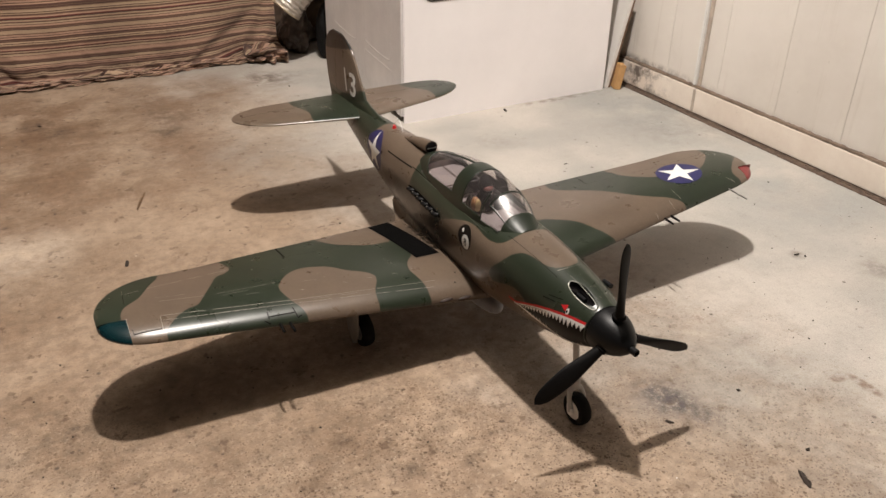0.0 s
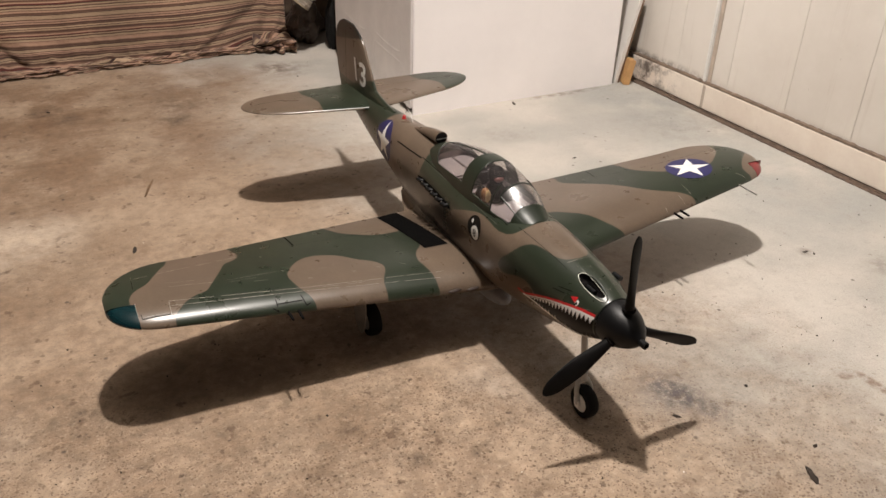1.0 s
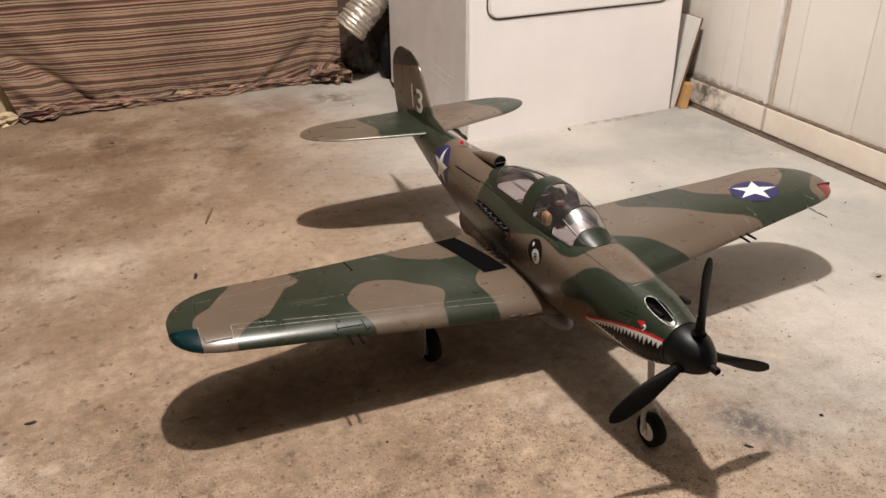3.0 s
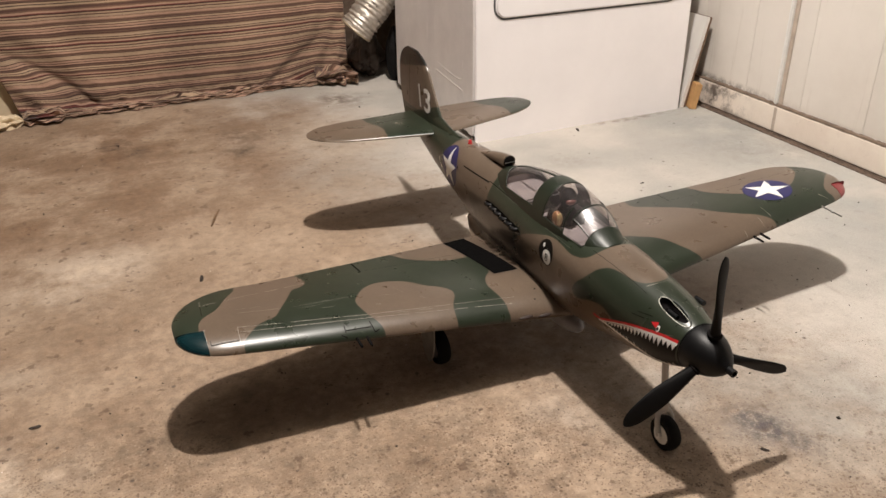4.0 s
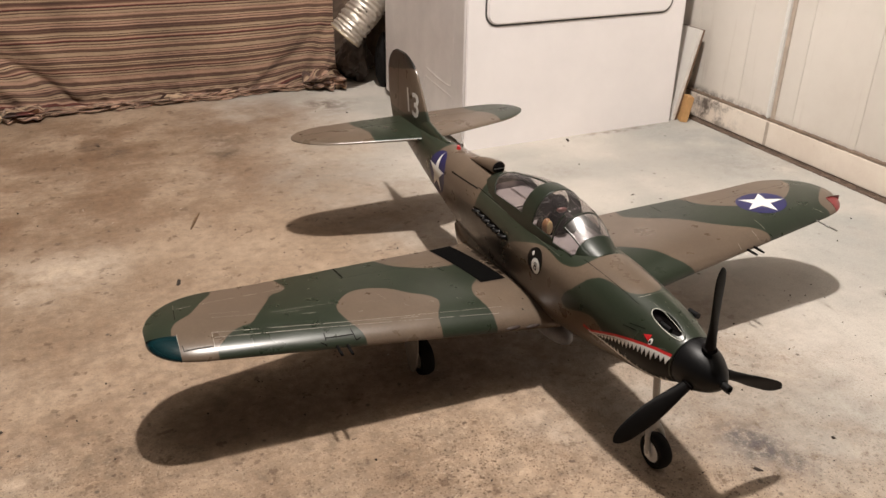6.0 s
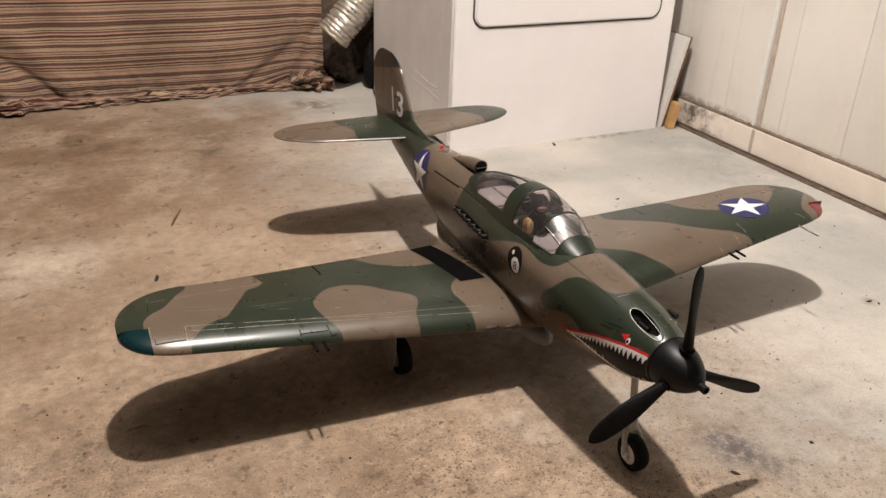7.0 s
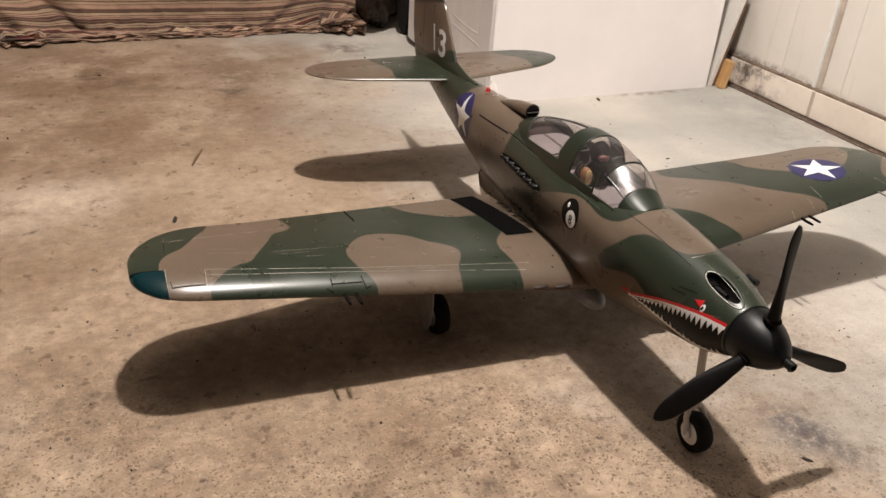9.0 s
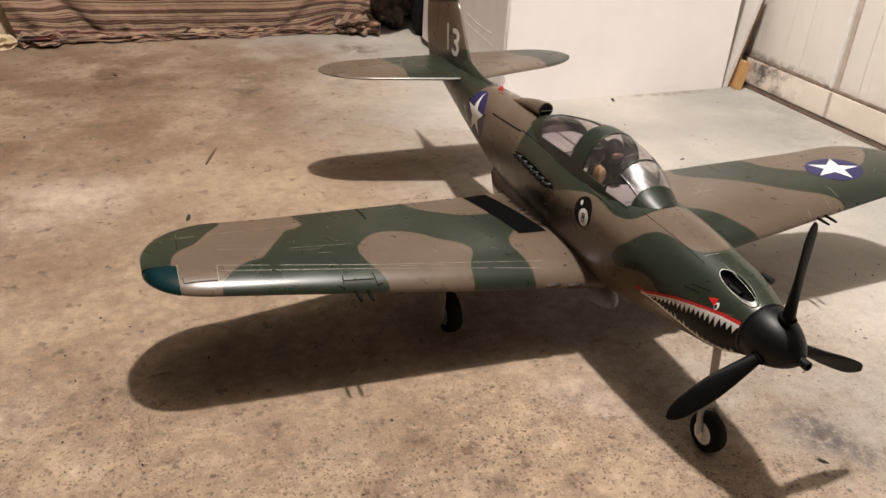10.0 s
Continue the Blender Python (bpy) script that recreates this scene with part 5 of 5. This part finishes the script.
# panel lines of the body: hatch joint, spine slot, nose panel
WEAR = mat("dull_worn_edge", (0.13, 0.135, 0.11), 0.4, 0.3, vary=0.4, scale=150)


def groove(name, pts, w, way, material, lift=0.0003):
    for a, b in zip(pts, pts[1:]):
        if way[2]:
            decal(name, stroke(a, b, w), lambda u, v: (u, v, 0.5), way, FUSE_TREE, lift, material, fuselage)
        else:
            decal(name, stroke(a, b, w), lambda u, v: (-0.25, u, v), way, FUSE_TREE, lift, material, fuselage)


groove("hatch_joint", [(-0.026, -0.27), (-0.030, -0.15)], 0.0006, (0, 0, -1), LINE)
groove("hatch_joint", [(0.026, -0.27), (0.030, -0.15)], 0.0010, (0, 0, -1), LINE)
groove("hatch_slot", [(0.155, 0.2335), (0.262, 0.2245)], 0.0022, (1, 0, 0), LINE)
groove("hatch_slot", [(0.155, 0.2355), (-0.10, 0.2375)], 0.0010, (1, 0, 0), LINE)
groove("sill_line", [(0.130, 0.2345), (0.02, 0.2350), (-0.06, 0.2345), (-0.112, 0.2335)], 0.0005, (1, 0, 0), WEAR, 0.0006)
groove("nose_panel_edge", [(-0.018, -0.2625), (-0.008, -0.2650), (0.004, -0.2655), (0.016, -0.2635), (0.030, -0.2585)], 0.0009, (0, 0, -1), WEAR)
groove("nose_panel_edge", [(-0.012, -0.28), (-0.010, -0.345)], 0.0006, (0, 0, -1), WEAR)
groove("nose_panel_edge", [(0.012, -0.28), (0.010, -0.345)], 0.0006, (0, 0, -1), WEAR)
decal("side_port", fan([(0.285 + a, 0.2135 + b) for a, b in ellipse(0.002, 0.0028, 14)], 2), lambda u, v: (-0.25, u, v), (1, 0, 0), FUSE_TREE, 0.0006, LINE, fuselage, "small round side port")

groove("worn_chip", [(-0.020, -0.2615), (-0.014, -0.2640), (-0.006, -0.2655)], 0.0007, (0, 0, -1), SCUFF, 0.0006)
rngw = random.Random(31)
for _ in range(46):
    x, y, a = rngw.gauss(0, 0.009), rngw.uniform(-0.343, -0.270), rngw.gauss(1.5, 0.5)
    ln = rngw.uniform(0.0006, 0.0035)
    if abs(x) < 0.008 or y > -0.29:
        groove("worn_chip", [(x, y), (x + ln * math.cos(a), y + ln * math.sin(a))], rngw.uniform(0.0002, 0.0005), (0, 0, -1), SCUFF if rngw.random() < 0.15 else WEAR, 0.0005)
RIMM = mat("bare_alloy_rim", (0.20, 0.20, 0.17), 0.38, 0.5, vary=0.3, scale=200)
# gun ports on the nose: rim and barrel
rim = []
turn = Matrix.Rotation(radians(5), 4, "Z")
for t in np.linspace(0, math.tau, 48, endpoint=False):
    wide = 0.0086 * (1 + 0.10 * math.sin(t))
    q = Matrix.Translation((-0.0165, -0.3165, 0)) @ turn @ Vector((wide * math.cos(t), 0.0278 * math.sin(t), 0))
    hit, nor, _, _ = FUSE_TREE.ray_cast(Vector((q.x, max(q.y, -0.3460), 0.5)), Vector((0, 0, -1)))
    rim.append((hit if hit else Vector((q.x, q.y, 0.225))) + Vector((0, 0, 0.0002)))
part("gun_port_rim", tube(rim, 0.0007, 8, closed=True), RIMM, fuselage, "bare metal rim of the gun port")
inner = [p for p in rim if p.x > -0.0150]
inner.sort(key=lambda p: p.y)
part("gun_port_lip", tube([p + Vector((0.0008, 0, -0.0002)) for p in inner], [0.0008 + 0.0011 * math.sin(math.pi * i / (len(inner) - 1)) for i in range(len(inner))], 10), FRAMEP, fuselage, "raised glossy green lip of the gun port")
part("gun_port_ledge", box(-0.0225, -0.0125, -0.3050, -0.2945, 0.2215, 0.2300, 0.001), HOLLOW, fuselage, "dark block inside the gun port")
part("nose_gun", tube([(-0.0165, -0.296, 0.2265), (-0.0160, -0.322, 0.2260)], 0.0032, 12), BLACK, fuselage, "black gun barrel in the nose")
part("nose_gun", tube([(0.0390, -0.290, 0.2235), (0.0400, -0.306, 0.2235)], [0.0036, 0.0038], 12), BLACK, fuselage, "black gun barrel on the nose flank")
for y, z, ln, turn_ in ((-0.331, 0.2105, 0.0050, -0.25), (-0.288, 0.2195, 0.0120, -0.16), (-0.279, 0.2130, 0.0110, -0.14)):
    decal("nose_crease", stroke((y - ln, z - ln * turn_), (y + ln, z + ln * turn_), 0.0009), lambda u, v: (-0.25, u, v), (1, 0, 0), FUSE_TREE, 0.0004, WEAR if ln < 0.006 else LINE, fuselage)

# exhaust stacks
for side in (-1, 1):
    for k in range(6):
        y = 0.025 + k * 0.0195
        hit, nor, _, _ = FUSE_TREE.ray_cast(Vector((side * 0.25, y, 0.2035 + 0.0003 * k)), Vector((-side, 0, 0)))
        stub = part("exhaust_stack", tube([hit - nor * 0.004, hit + nor * 0.0035 + Vector((0, 0.003, 0)), hit + nor * 0.0048 + Vector((0, 0.013, -0.0005))], [0.0040, 0.0040, 0.0036], 14), BLACK, fuselage, "black exhaust stub")
        part("exhaust_lip", tube([hit + nor * 0.0052 + Vector((0, 0.0100, 0.0030)), hit + nor * 0.0052 + Vector((0, 0.0122, 0.0030))], 0.0011, 8), STEEL, stub, "bright worn lip")

decal("exhaust_slot", fan([(0.081 + a, 0.2045 + b + 0.015 * a) for a, b in ellipse(0.066, 0.0066, 48)], 4), lambda u, v: (-0.25, u, v), (1, 0, 0), FUSE_TREE, 0.0004, HOLLOW, fuselage, "dark exhaust slot")

# carburettor scoop on the spine behind the canopy
r = []
for t in np.linspace(0, 1, 40):
    y = 0.160 + 0.110 * t
    w, h = 0.0122 * (1 - 0.5 * t**1.6), 0.0095 * (1 - t**1.5)
    top = smooth_table(y, FUSE)[0]
    zc = top + 0.0155 * (1 - t**1.3) - 0.004
    r.append([(math.cos(a) * w, y, zc + math.sin(a) * (h + 0.002)) for a in np.linspace(0, math.tau, 28, endpoint=False)])
scoop = part("air_scoop", rings(r), CAMO, plane, "tan air scoop behind the canopy")
store(scoop, "camo", np.full(len(scoop.data.vertices), 0.02))
store(scoop, "soot_shade", np.zeros(len(scoop.data.vertices)))
top = smooth_table(0.16, FUSE)[0]
# solid near-black shape, coloured as the shade in the opening
part("scoop_mouth", blob(0, 0.1600, top + 0.0115, 0.0106, 0.003, 0.0100), HOLLOW, scoop, "dark plug standing in for the shaded scoop mouth")
part("scoop_bar", box(-0.0100, 0.0100, 0.1560, 0.1570, top + 0.0108, top + 0.0120), STEEL, scoop)

# red switch and antenna on the spine
top = smooth_table(0.30, FUSE)[0]
part("red_beacon", lathe([(0.005, 0), (0.005, 0.0025), (0.0038, 0.004), (0.0036, 0.0075), (0.0018, 0.009)], Matrix.Translation((0.0, 0.316, top - 0.002)) @ Matrix.Diagonal((0.85, 0.85, 0.9, 1)), 16), RED, plane, "small red knob on the spine")
part("antenna_wire", tube([(0.004, 0.285, top), (0.006, 0.30, top + 0.014), (0.008, 0.318, top + 0.017), (0.009, 0.330, top + 0.004)], 0.0005, 6), WHITE, plane, "thin white wire loop")

# --- canopy
CAN = [
    # y, top, half width at the sill
    (-0.160, 0.2495, 0.022),
    (-0.140, 0.258, 0.0300),
    (-0.110, 0.2785, 0.0375),
    (-0.075, 0.2905, 0.0420),
    (-0.030, 0.2955, 0.0440),
    (0.020, 0.2920, 0.0440),
    (0.070, 0.282, 0.0420),
    (0.115, 0.270, 0.0370),
    (0.155, 0.255, 0.0280),
]
SILL = 0.232


def can_point(y, a):
    top, w = smooth_table(y, CAN)
    c_, s_ = math.cos(a), math.sin(a)
    e = 2 / 2.25
    return Vector((math.copysign(abs(c_) ** e, c_) * w, y, SILL + abs(s_) ** e * (top - SILL)))


def is_pane(y, deg):
    """Where the canopy is clear plastic: windscreen, side quarter, door window, roof, rear window."""
    d = min(deg, 180 - deg)
    if y < -0.131:
        return False
    if y < -0.097:
        return d > 43.5 or 9 < d < 40
    if y < -0.094:
        return 9 < d < 40
    if y < -0.0845:
        return d > 9
    if y < -0.0815:
        return d > 60
    if y < -0.030:
        return d > 14
    if y < 0.003:
        return False
    return d > 18 and y < 0.097 + 0.030 * math.sin(radians((d - 18) * 1.25)) and not 88.8 < d


canopy = empty("canopy")
canopy.parent = plane
tagged(canopy, "clear canopy with green painted frames")
ys = np.linspace(-0.160, 0.155, 159)
degs = np.linspace(0, 180, 121)
cells = {}
for i in range(len(ys) - 1):
    for j in range(len(degs) - 1):
        ym, dm = (ys[i] + ys[i + 1]) / 2, (degs[j] + degs[j + 1]) / 2
        if not is_pane(ym, dm):
            key = "canopy_frame"
        else:
            zone = "windscreen" if ym < -0.0955 else "door_window" if ym < -0.01 else "rear_window"
            key = (zone, 0 if dm < 42 else 2 if dm > 138 else 1) if zone == "windscreen" else ("quarter_window", 0 if dm < 90 else 2) if ym < -0.083 else (zone, 0 if dm < 90 else 2)
        cells.setdefault(key, []).append((i, j))


def canopy_piece(name, quads, material, thick, label=""):
    bm = bmesh.new()
    vs = {}

    def v(i, j):
        if (i, j) not in vs:
            vs[i, j] = bm.verts.new(can_point(ys[i], radians(degs[j])))
        return vs[i, j]

    for i, j in quads:
        bm.faces.new((v(i, j), v(i, j + 1), v(i + 1, j + 1), v(i + 1, j)))
    ob = part(name, bm, material, canopy, label)
    sol = ob.modifiers.new("thickness", "SOLIDIFY")
    sol.thickness, sol.offset = thick, 0.0
    return ob


for key, quads in cells.items():
    if key == "canopy_frame":
        canopy_piece("canopy_frame", quads, FRAMEP, 0.0018, "glossy green canopy frame")
    else:
        canopy_piece(key[0], quads, SCREEN if key == ("windscreen", 1) else GLASS, 0.0006, "clear plastic pane").visible_shadow = False
for x in (-1, 1):
    part("windscreen_bar", tube([can_point(y, radians(90 + x * 48)) + Vector((0, 0, 0.0006)) for y in np.linspace(-0.148, -0.095, 12)], 0.0006, 8), FRAMEP, canopy, "thin green windscreen bar")

# cockpit inside: seat back, panel, and the pilot figurine
inside = empty("cockpit")
inside.parent = plane
part("instrument_panel", box(-0.030, 0.030, -0.122, -0.1165, 0.2005, 0.236, 0.001), BLACK, inside, "black instrument panel")
part("gun_sight", box(-0.006, 0.006, -0.121, -0.112, 0.2403, 0.250, 0.002), BLACK, inside)
part("rear_deck", box(-0.0372, 0.0372, 0.046, 0.124, 0.2008, 0.241, 0.003), COCKPIT, inside, "pale rear deck")
for side in (-1, 1):
    part("side_console", box(side * 0.0315 - 0.006, side * 0.0315 + 0.006, -0.113, 0.016, 0.2290, 0.234, 0.001), COCKPIT, inside, "pale side console")
part("cockpit_floor", box(-0.0372, 0.0372, -0.1155, 0.0175, 0.2255, 0.2285, 0.0008), COCKPIT, inside, "pale cockpit floor")
part("seat_back", box(-0.022, 0.022, 0.020, 0.040, 0.2290, 0.258, 0.005), mat("dark_grey_seat", (0.035, 0.031, 0.033), 0.7), inside)


def figurine():
    """A small plain doll: trunk, shoulders and capped head in one mesh."""
    bm = bmesh.new()
    for x, y, z, a, b, c_, idx in ((0.002, 0.006, 0.222, 0.018, 0.014, 0.030, 0), (-0.019, -0.003, 0.236, 0.0070, 0.0075, 0.0115, 1), (-0.0205, 0.006, 0.232, 0.0085, 0.0085, 0.016, 0), (-0.0180, -0.0085, 0.236, 0.0050, 0.0030, 0.0100, 4), (0.019, 0.0, 0.226, 0.010, 0.011, 0.014, 0), (0, 0.0, 0.262, 0.0125, 0.0135, 0.0155, 2), (-0.002, -0.0105, 0.2610, 0.0075, 0.0055, 0.0045, 3)):
        own = blob(x, y, z, a, b, c_)
        for f in own.faces:
            f.material_index = idx
        me = bpy.data.meshes.new("tmp")
        own.to_mesh(me)
        own.free()
        bm.from_mesh(me)
        bpy.data.meshes.remove(me)
    bm.transform(PLANE @ Matrix.Translation((-0.003, -0.036, 0.008 - 0.02)) @ Matrix.Diagonal((1.08, 1.08, 1.09, 1)))
    return thing("pilot_figurine", bm, [mat("dark_doll_cloth", (0.010, 0.008, 0.007), 0.7, spec=0.15), mat("amber_doll_vest", (0.27, 0.125, 0.05), 0.4), mat("black_doll_cap", (0.004, 0.0035, 0.0035), 0.6, spec=0.12), mat("red_doll_face", (0.13, 0.040, 0.034), 0.5), mat("pale_doll_strap", (0.50, 0.36, 0.17), 0.5)], "small plain pilot doll sitting in the cockpit", "doll")


figurine()

# --- propeller
prop = empty("propeller", None)
prop.parent = plane
tagged(prop, "black three-bladed propeller with a pointed spinner")
toward = Matrix.Translation((0, -0.348, AXIS)) @ Matrix.Rotation(radians(90), 4, "X")
spin = part("spinner", lathe([(0.0302, 0.0), (0.0314, 0.0015), (0.0314, 0.006), (0.0304, 0.015), (0.0280, 0.025), (0.0242, 0.034), (0.0190, 0.043), (0.0132, 0.050), (0.0086, 0.0540), (0.0065, 0.056)], toward, 56), BLACK, prop, "satin black spinner")
part("spinner_ring", lathe([(0.0316, -0.0008), (0.0326, 0.0004), (0.0318, 0.0016)], toward, 56, cap=False), BLACK, spin)
part("cannon", lathe([(0.0052, 0.050), (0.0052, 0.066), (0.0048, 0.0665), (0.0034, 0.0665), (0.0034, 0.055)], toward, 24), BLACK, prop, "short black cannon tube")


BLADEM = mat("matt_black_blade", (0.005, 0.0045, 0.0045), 0.55, vary=0.3, scale=60, spec=0.12)
THRUST = Matrix.Rotation(radians(-3.2), 4, "Z") @ Matrix.Rotation(radians(2.2), 4, "X")  # side and down thrust


def blade(angle):
    rows = []
    for t in np.linspace(0, 1, 34):
        rad = 0.026 + (0.1415 - 0.026) * t
        w = 0.0064 + 0.0082 * math.sin(min(t * 1.25, 1) * math.pi / 2) ** 1.2
        if t > 0.80:
            w *= math.sqrt(max(0.02, 1 - ((t - 0.80) / 0.2) ** 2.2))
        w *= 1 - 0.30 * max(0.0, t - 0.5) / 0.5
        twist = radians(50 - 32 * t)
        th = 0.0058 * (1 - t) ** 1.3 + 0.0012
        row = []
        for a in np.linspace(0, math.tau, 20, endpoint=False):
            u, v = w * math.cos(a), th * math.sin(a)
            row.append((u * math.cos(twist) - v * math.sin(twist), u * math.sin(twist) + v * math.cos(twist), rad))
        rows.append(row)
    bm = rings(rows)
    bm.transform(Matrix.Translation((0.0014, -0.3735, AXIS + 0.0029)) @ THRUST @ Matrix.Rotation(angle, 4, "Y"))
    b = part("blade", bm, BLADEM, prop, "black propeller blade")
    cuff = blob(0, 0, 0, 0.0085, 0.0105, 0.003)
    cuff.transform(Matrix.Translation((0.0014, -0.3725, AXIS + 0.0029)) @ THRUST @ Matrix.Rotation(angle, 4, "Y") @ Matrix.Translation((0, 0, 0.0300)))
    part("blade_socket", cuff, HOLLOW, spin)
    return b


for k in range(3):
    blade(radians(-3.4 + 120 * k))


# --- landing gear
def wheel(name, x, y, z, r, w, parent, hub):
    m = Matrix.Translation((x, y, z)) @ Matrix.Rotation(radians(90), 4, "Y")
    tyre = part(name, lathe([(r * 0.58, -w * 0.42), (r * 0.75, -w * 0.5), (r * 0.92, -w * 0.42), (r, -w * 0.18), (r, w * 0.18), (r * 0.92, w * 0.42), (r * 0.75, w * 0.5), (r * 0.58, w * 0.42)], m, 40), RUBBER, parent, "black rubber tyre")
    part("hub", lathe([(r * 0.60, -w * 0.38), (r * 0.55, -w * 0.46), (r * 0.16, -w * 0.48), (r * 0.14, -w * 0.58), (r * 0.14, w * 0.58), (r * 0.16, w * 0.48), (r * 0.55, w * 0.46), (r * 0.60, w * 0.38)], m, 32), hub, tyre, "pale grey hub")
    return tyre


nose_gear = empty("nose_gear")
nose_gear.parent = plane
NY, NR = -0.311, 0.0250
wheel("wheel", 0, NY, NR, NR, 0.0205, nose_gear, WHITE)
part("strut", tube([(0, NY + 0.020, 0.150), (0, NY + 0.010, 0.068)], [0.0048, 0.0048], 16), GREYP, nose_gear, "grey metal nose strut")
part("collar", tube([(0, NY + 0.0105, 0.072), (0, NY + 0.0095, 0.060)], 0.0068, 16), GREYP, nose_gear)
for side in (-1, 1):
    part("fork", tube([(0, NY + 0.009, 0.060), (side * 0.0085, NY + 0.010, 0.0555), (side * 0.0125, NY + 0.006, 0.046), (side * 0.0122, NY, NR)], [0.0042, 0.0042, 0.0036, 0.0042], 12), GREYP, nose_gear)
    part("axle_cap", tube([(side * 0.0112, NY, NR), (side * 0.0150, NY, NR)], 0.0060, 16), WHITE, nose_gear)
for side in (-1, 1):
    gear = empty("main_gear")
    gear.parent = plane
    x, r0 = side * 0.205, 0.029
    z = r0 - side * 0.0035
    wheel("wheel", x, 0.010, z, r0, 0.023, gear, GREYP)
    part("strut", tube([(side * 0.2195, 0.008, 0.128), (side * 0.2195, 0.010, z)], 0.0022, 14), GREYP, gear, "grey metal strut")
    part("axle", tube([(side * 0.200, 0.010, z), (side * 0.2215, 0.010, z)], 0.003, 12), STEEL, gear)
    oval = [(0.010 + 0.0275 * math.cos(t), 0.072 + 0.060 * math.sin(t)) for t in np.linspace(0, math.tau, 48, endpoint=False)]
    cover_ = rings([[(side * (0.2225 + k), y, q) for y, q in oval] for k in (0.0, 0.0022)])
    part("gear_door", cover_, mat("dusty_gear_door_paint", (0.20, 0.185, 0.17), 0.6, vary=0.2, scale=50), gear, "dusty grey rounded gear door")

# belly tank
r = []
for t in (1 - np.cos(np.linspace(0, math.pi, 44))) / 2:
    s = max(0.0, 1 - abs(2 * t - 1) ** 3.2) ** 0.45
    r.append([(math.cos(a) * 0.0225 * s - 0.010, -0.104 + 0.23 * t, 0.0765 + math.sin(a) * 0.0205 * s) for a in np.linspace(0, math.tau, 30, endpoint=False)])
part("belly_tank", rings(r[1:-1]), TANKM, plane, "dusty grey belly tank")


# ---------------------------------------------------------------- litter on the floor
def crumb(name, x, y, r, seed, material, label, category):
    bm = bmesh.new()
    bmesh.ops.create_icosphere(bm, subdivisions=2, radius=r * 0.8)
    for v in bm.verts:
        v.co = v.co * (1 + 0.9 * noise.noise(v.co / r * 1.3 + Vector((seed, 0, 0))))
        v.co = Vector((v.co.x * 1.5, v.co.y * (0.55 + 0.4 * noise.noise(v.co / r * 3)), v.co.z * 0.28))
    low = min(v.co.z for v in bm.verts)
    bm.transform(pose(x, y, -low - r * 0.06, 0, 0, seed * 57))
    return thing(name, bm, material, label, category, "litter on the floor")


for i, (x, y, r) in enumerate(((0.180, 2.077, 0.0080), (0.10, 2.925, 0.006), (1.233, 2.095, 0.0045), (1.299, 2.487, 0.008), (0.813, 1.244, 0.0055), (1.39, 1.512, 0.005), (1.40, 1.50, 0.004))):
    crumb("dirt_crumb", x, y, r, i + 1.3, GRIT, "dark brown crumb of dirt on the concrete", "dirt")
crumb("dry_leaf", -0.121, 1.731, 0.0065, 3.2, GRIT, "dark curled leaf lying on the concrete", "leaf")
crumb("dry_leaf", 0.900, 1.068, 0.0105, 7.7, GRIT, "dark shrivelled leaf lying on the concrete", "leaf")
thing("twig", tube([(0.240, 2.305, 0.0016), (0.252, 2.335, 0.0036), (0.258, 2.352, 0.0030), (0.271, 2.385, 0.0012)], [0.0015, 0.0030, 0.0026, 0.0012], 10), TWIG, "short dry brown twig on the concrete", "twig")

rngg = random.Random(21)
bm = bmesh.new()
for _ in range(520):
    x, y, r = rngg.uniform(-0.5, 1.7), rngg.uniform(0.9, 3.2) if rngg.random() < 0.4 else rngg.uniform(0.9, 1.8), rngg.uniform(0.0006, 0.0022) * (2.0 if rngg.random() < 0.06 else 1)
    if x > 0.9 and y > 1.6 and rngg.random() < 0.85:
        continue
    m = pose(x, y, r * 0.35, rngg.uniform(0, 90), rngg.uniform(0, 90), rngg.uniform(0, 360)) @ Matrix.Diagonal((r, r * rngg.uniform(0.5, 1.4), r * 0.6, 1))
    vs = [bm.verts.new(m @ Vector(p)) for p in ((1, 0, 0), (-1, 0, 0), (0, 1, 0), (0, -1, 0), (0, 0, 1), (0, 0, -1))]
    for a, b in ((0, 2), (2, 1), (1, 3), (3, 0)):
        bm.faces.new((vs[a], vs[b], vs[4]))
        bm.faces.new((vs[b], vs[a], vs[5]))
thing("grit", bm, GRIT, "scattered dark grit on the concrete floor", "grit", kind="stuff", smooth=False)
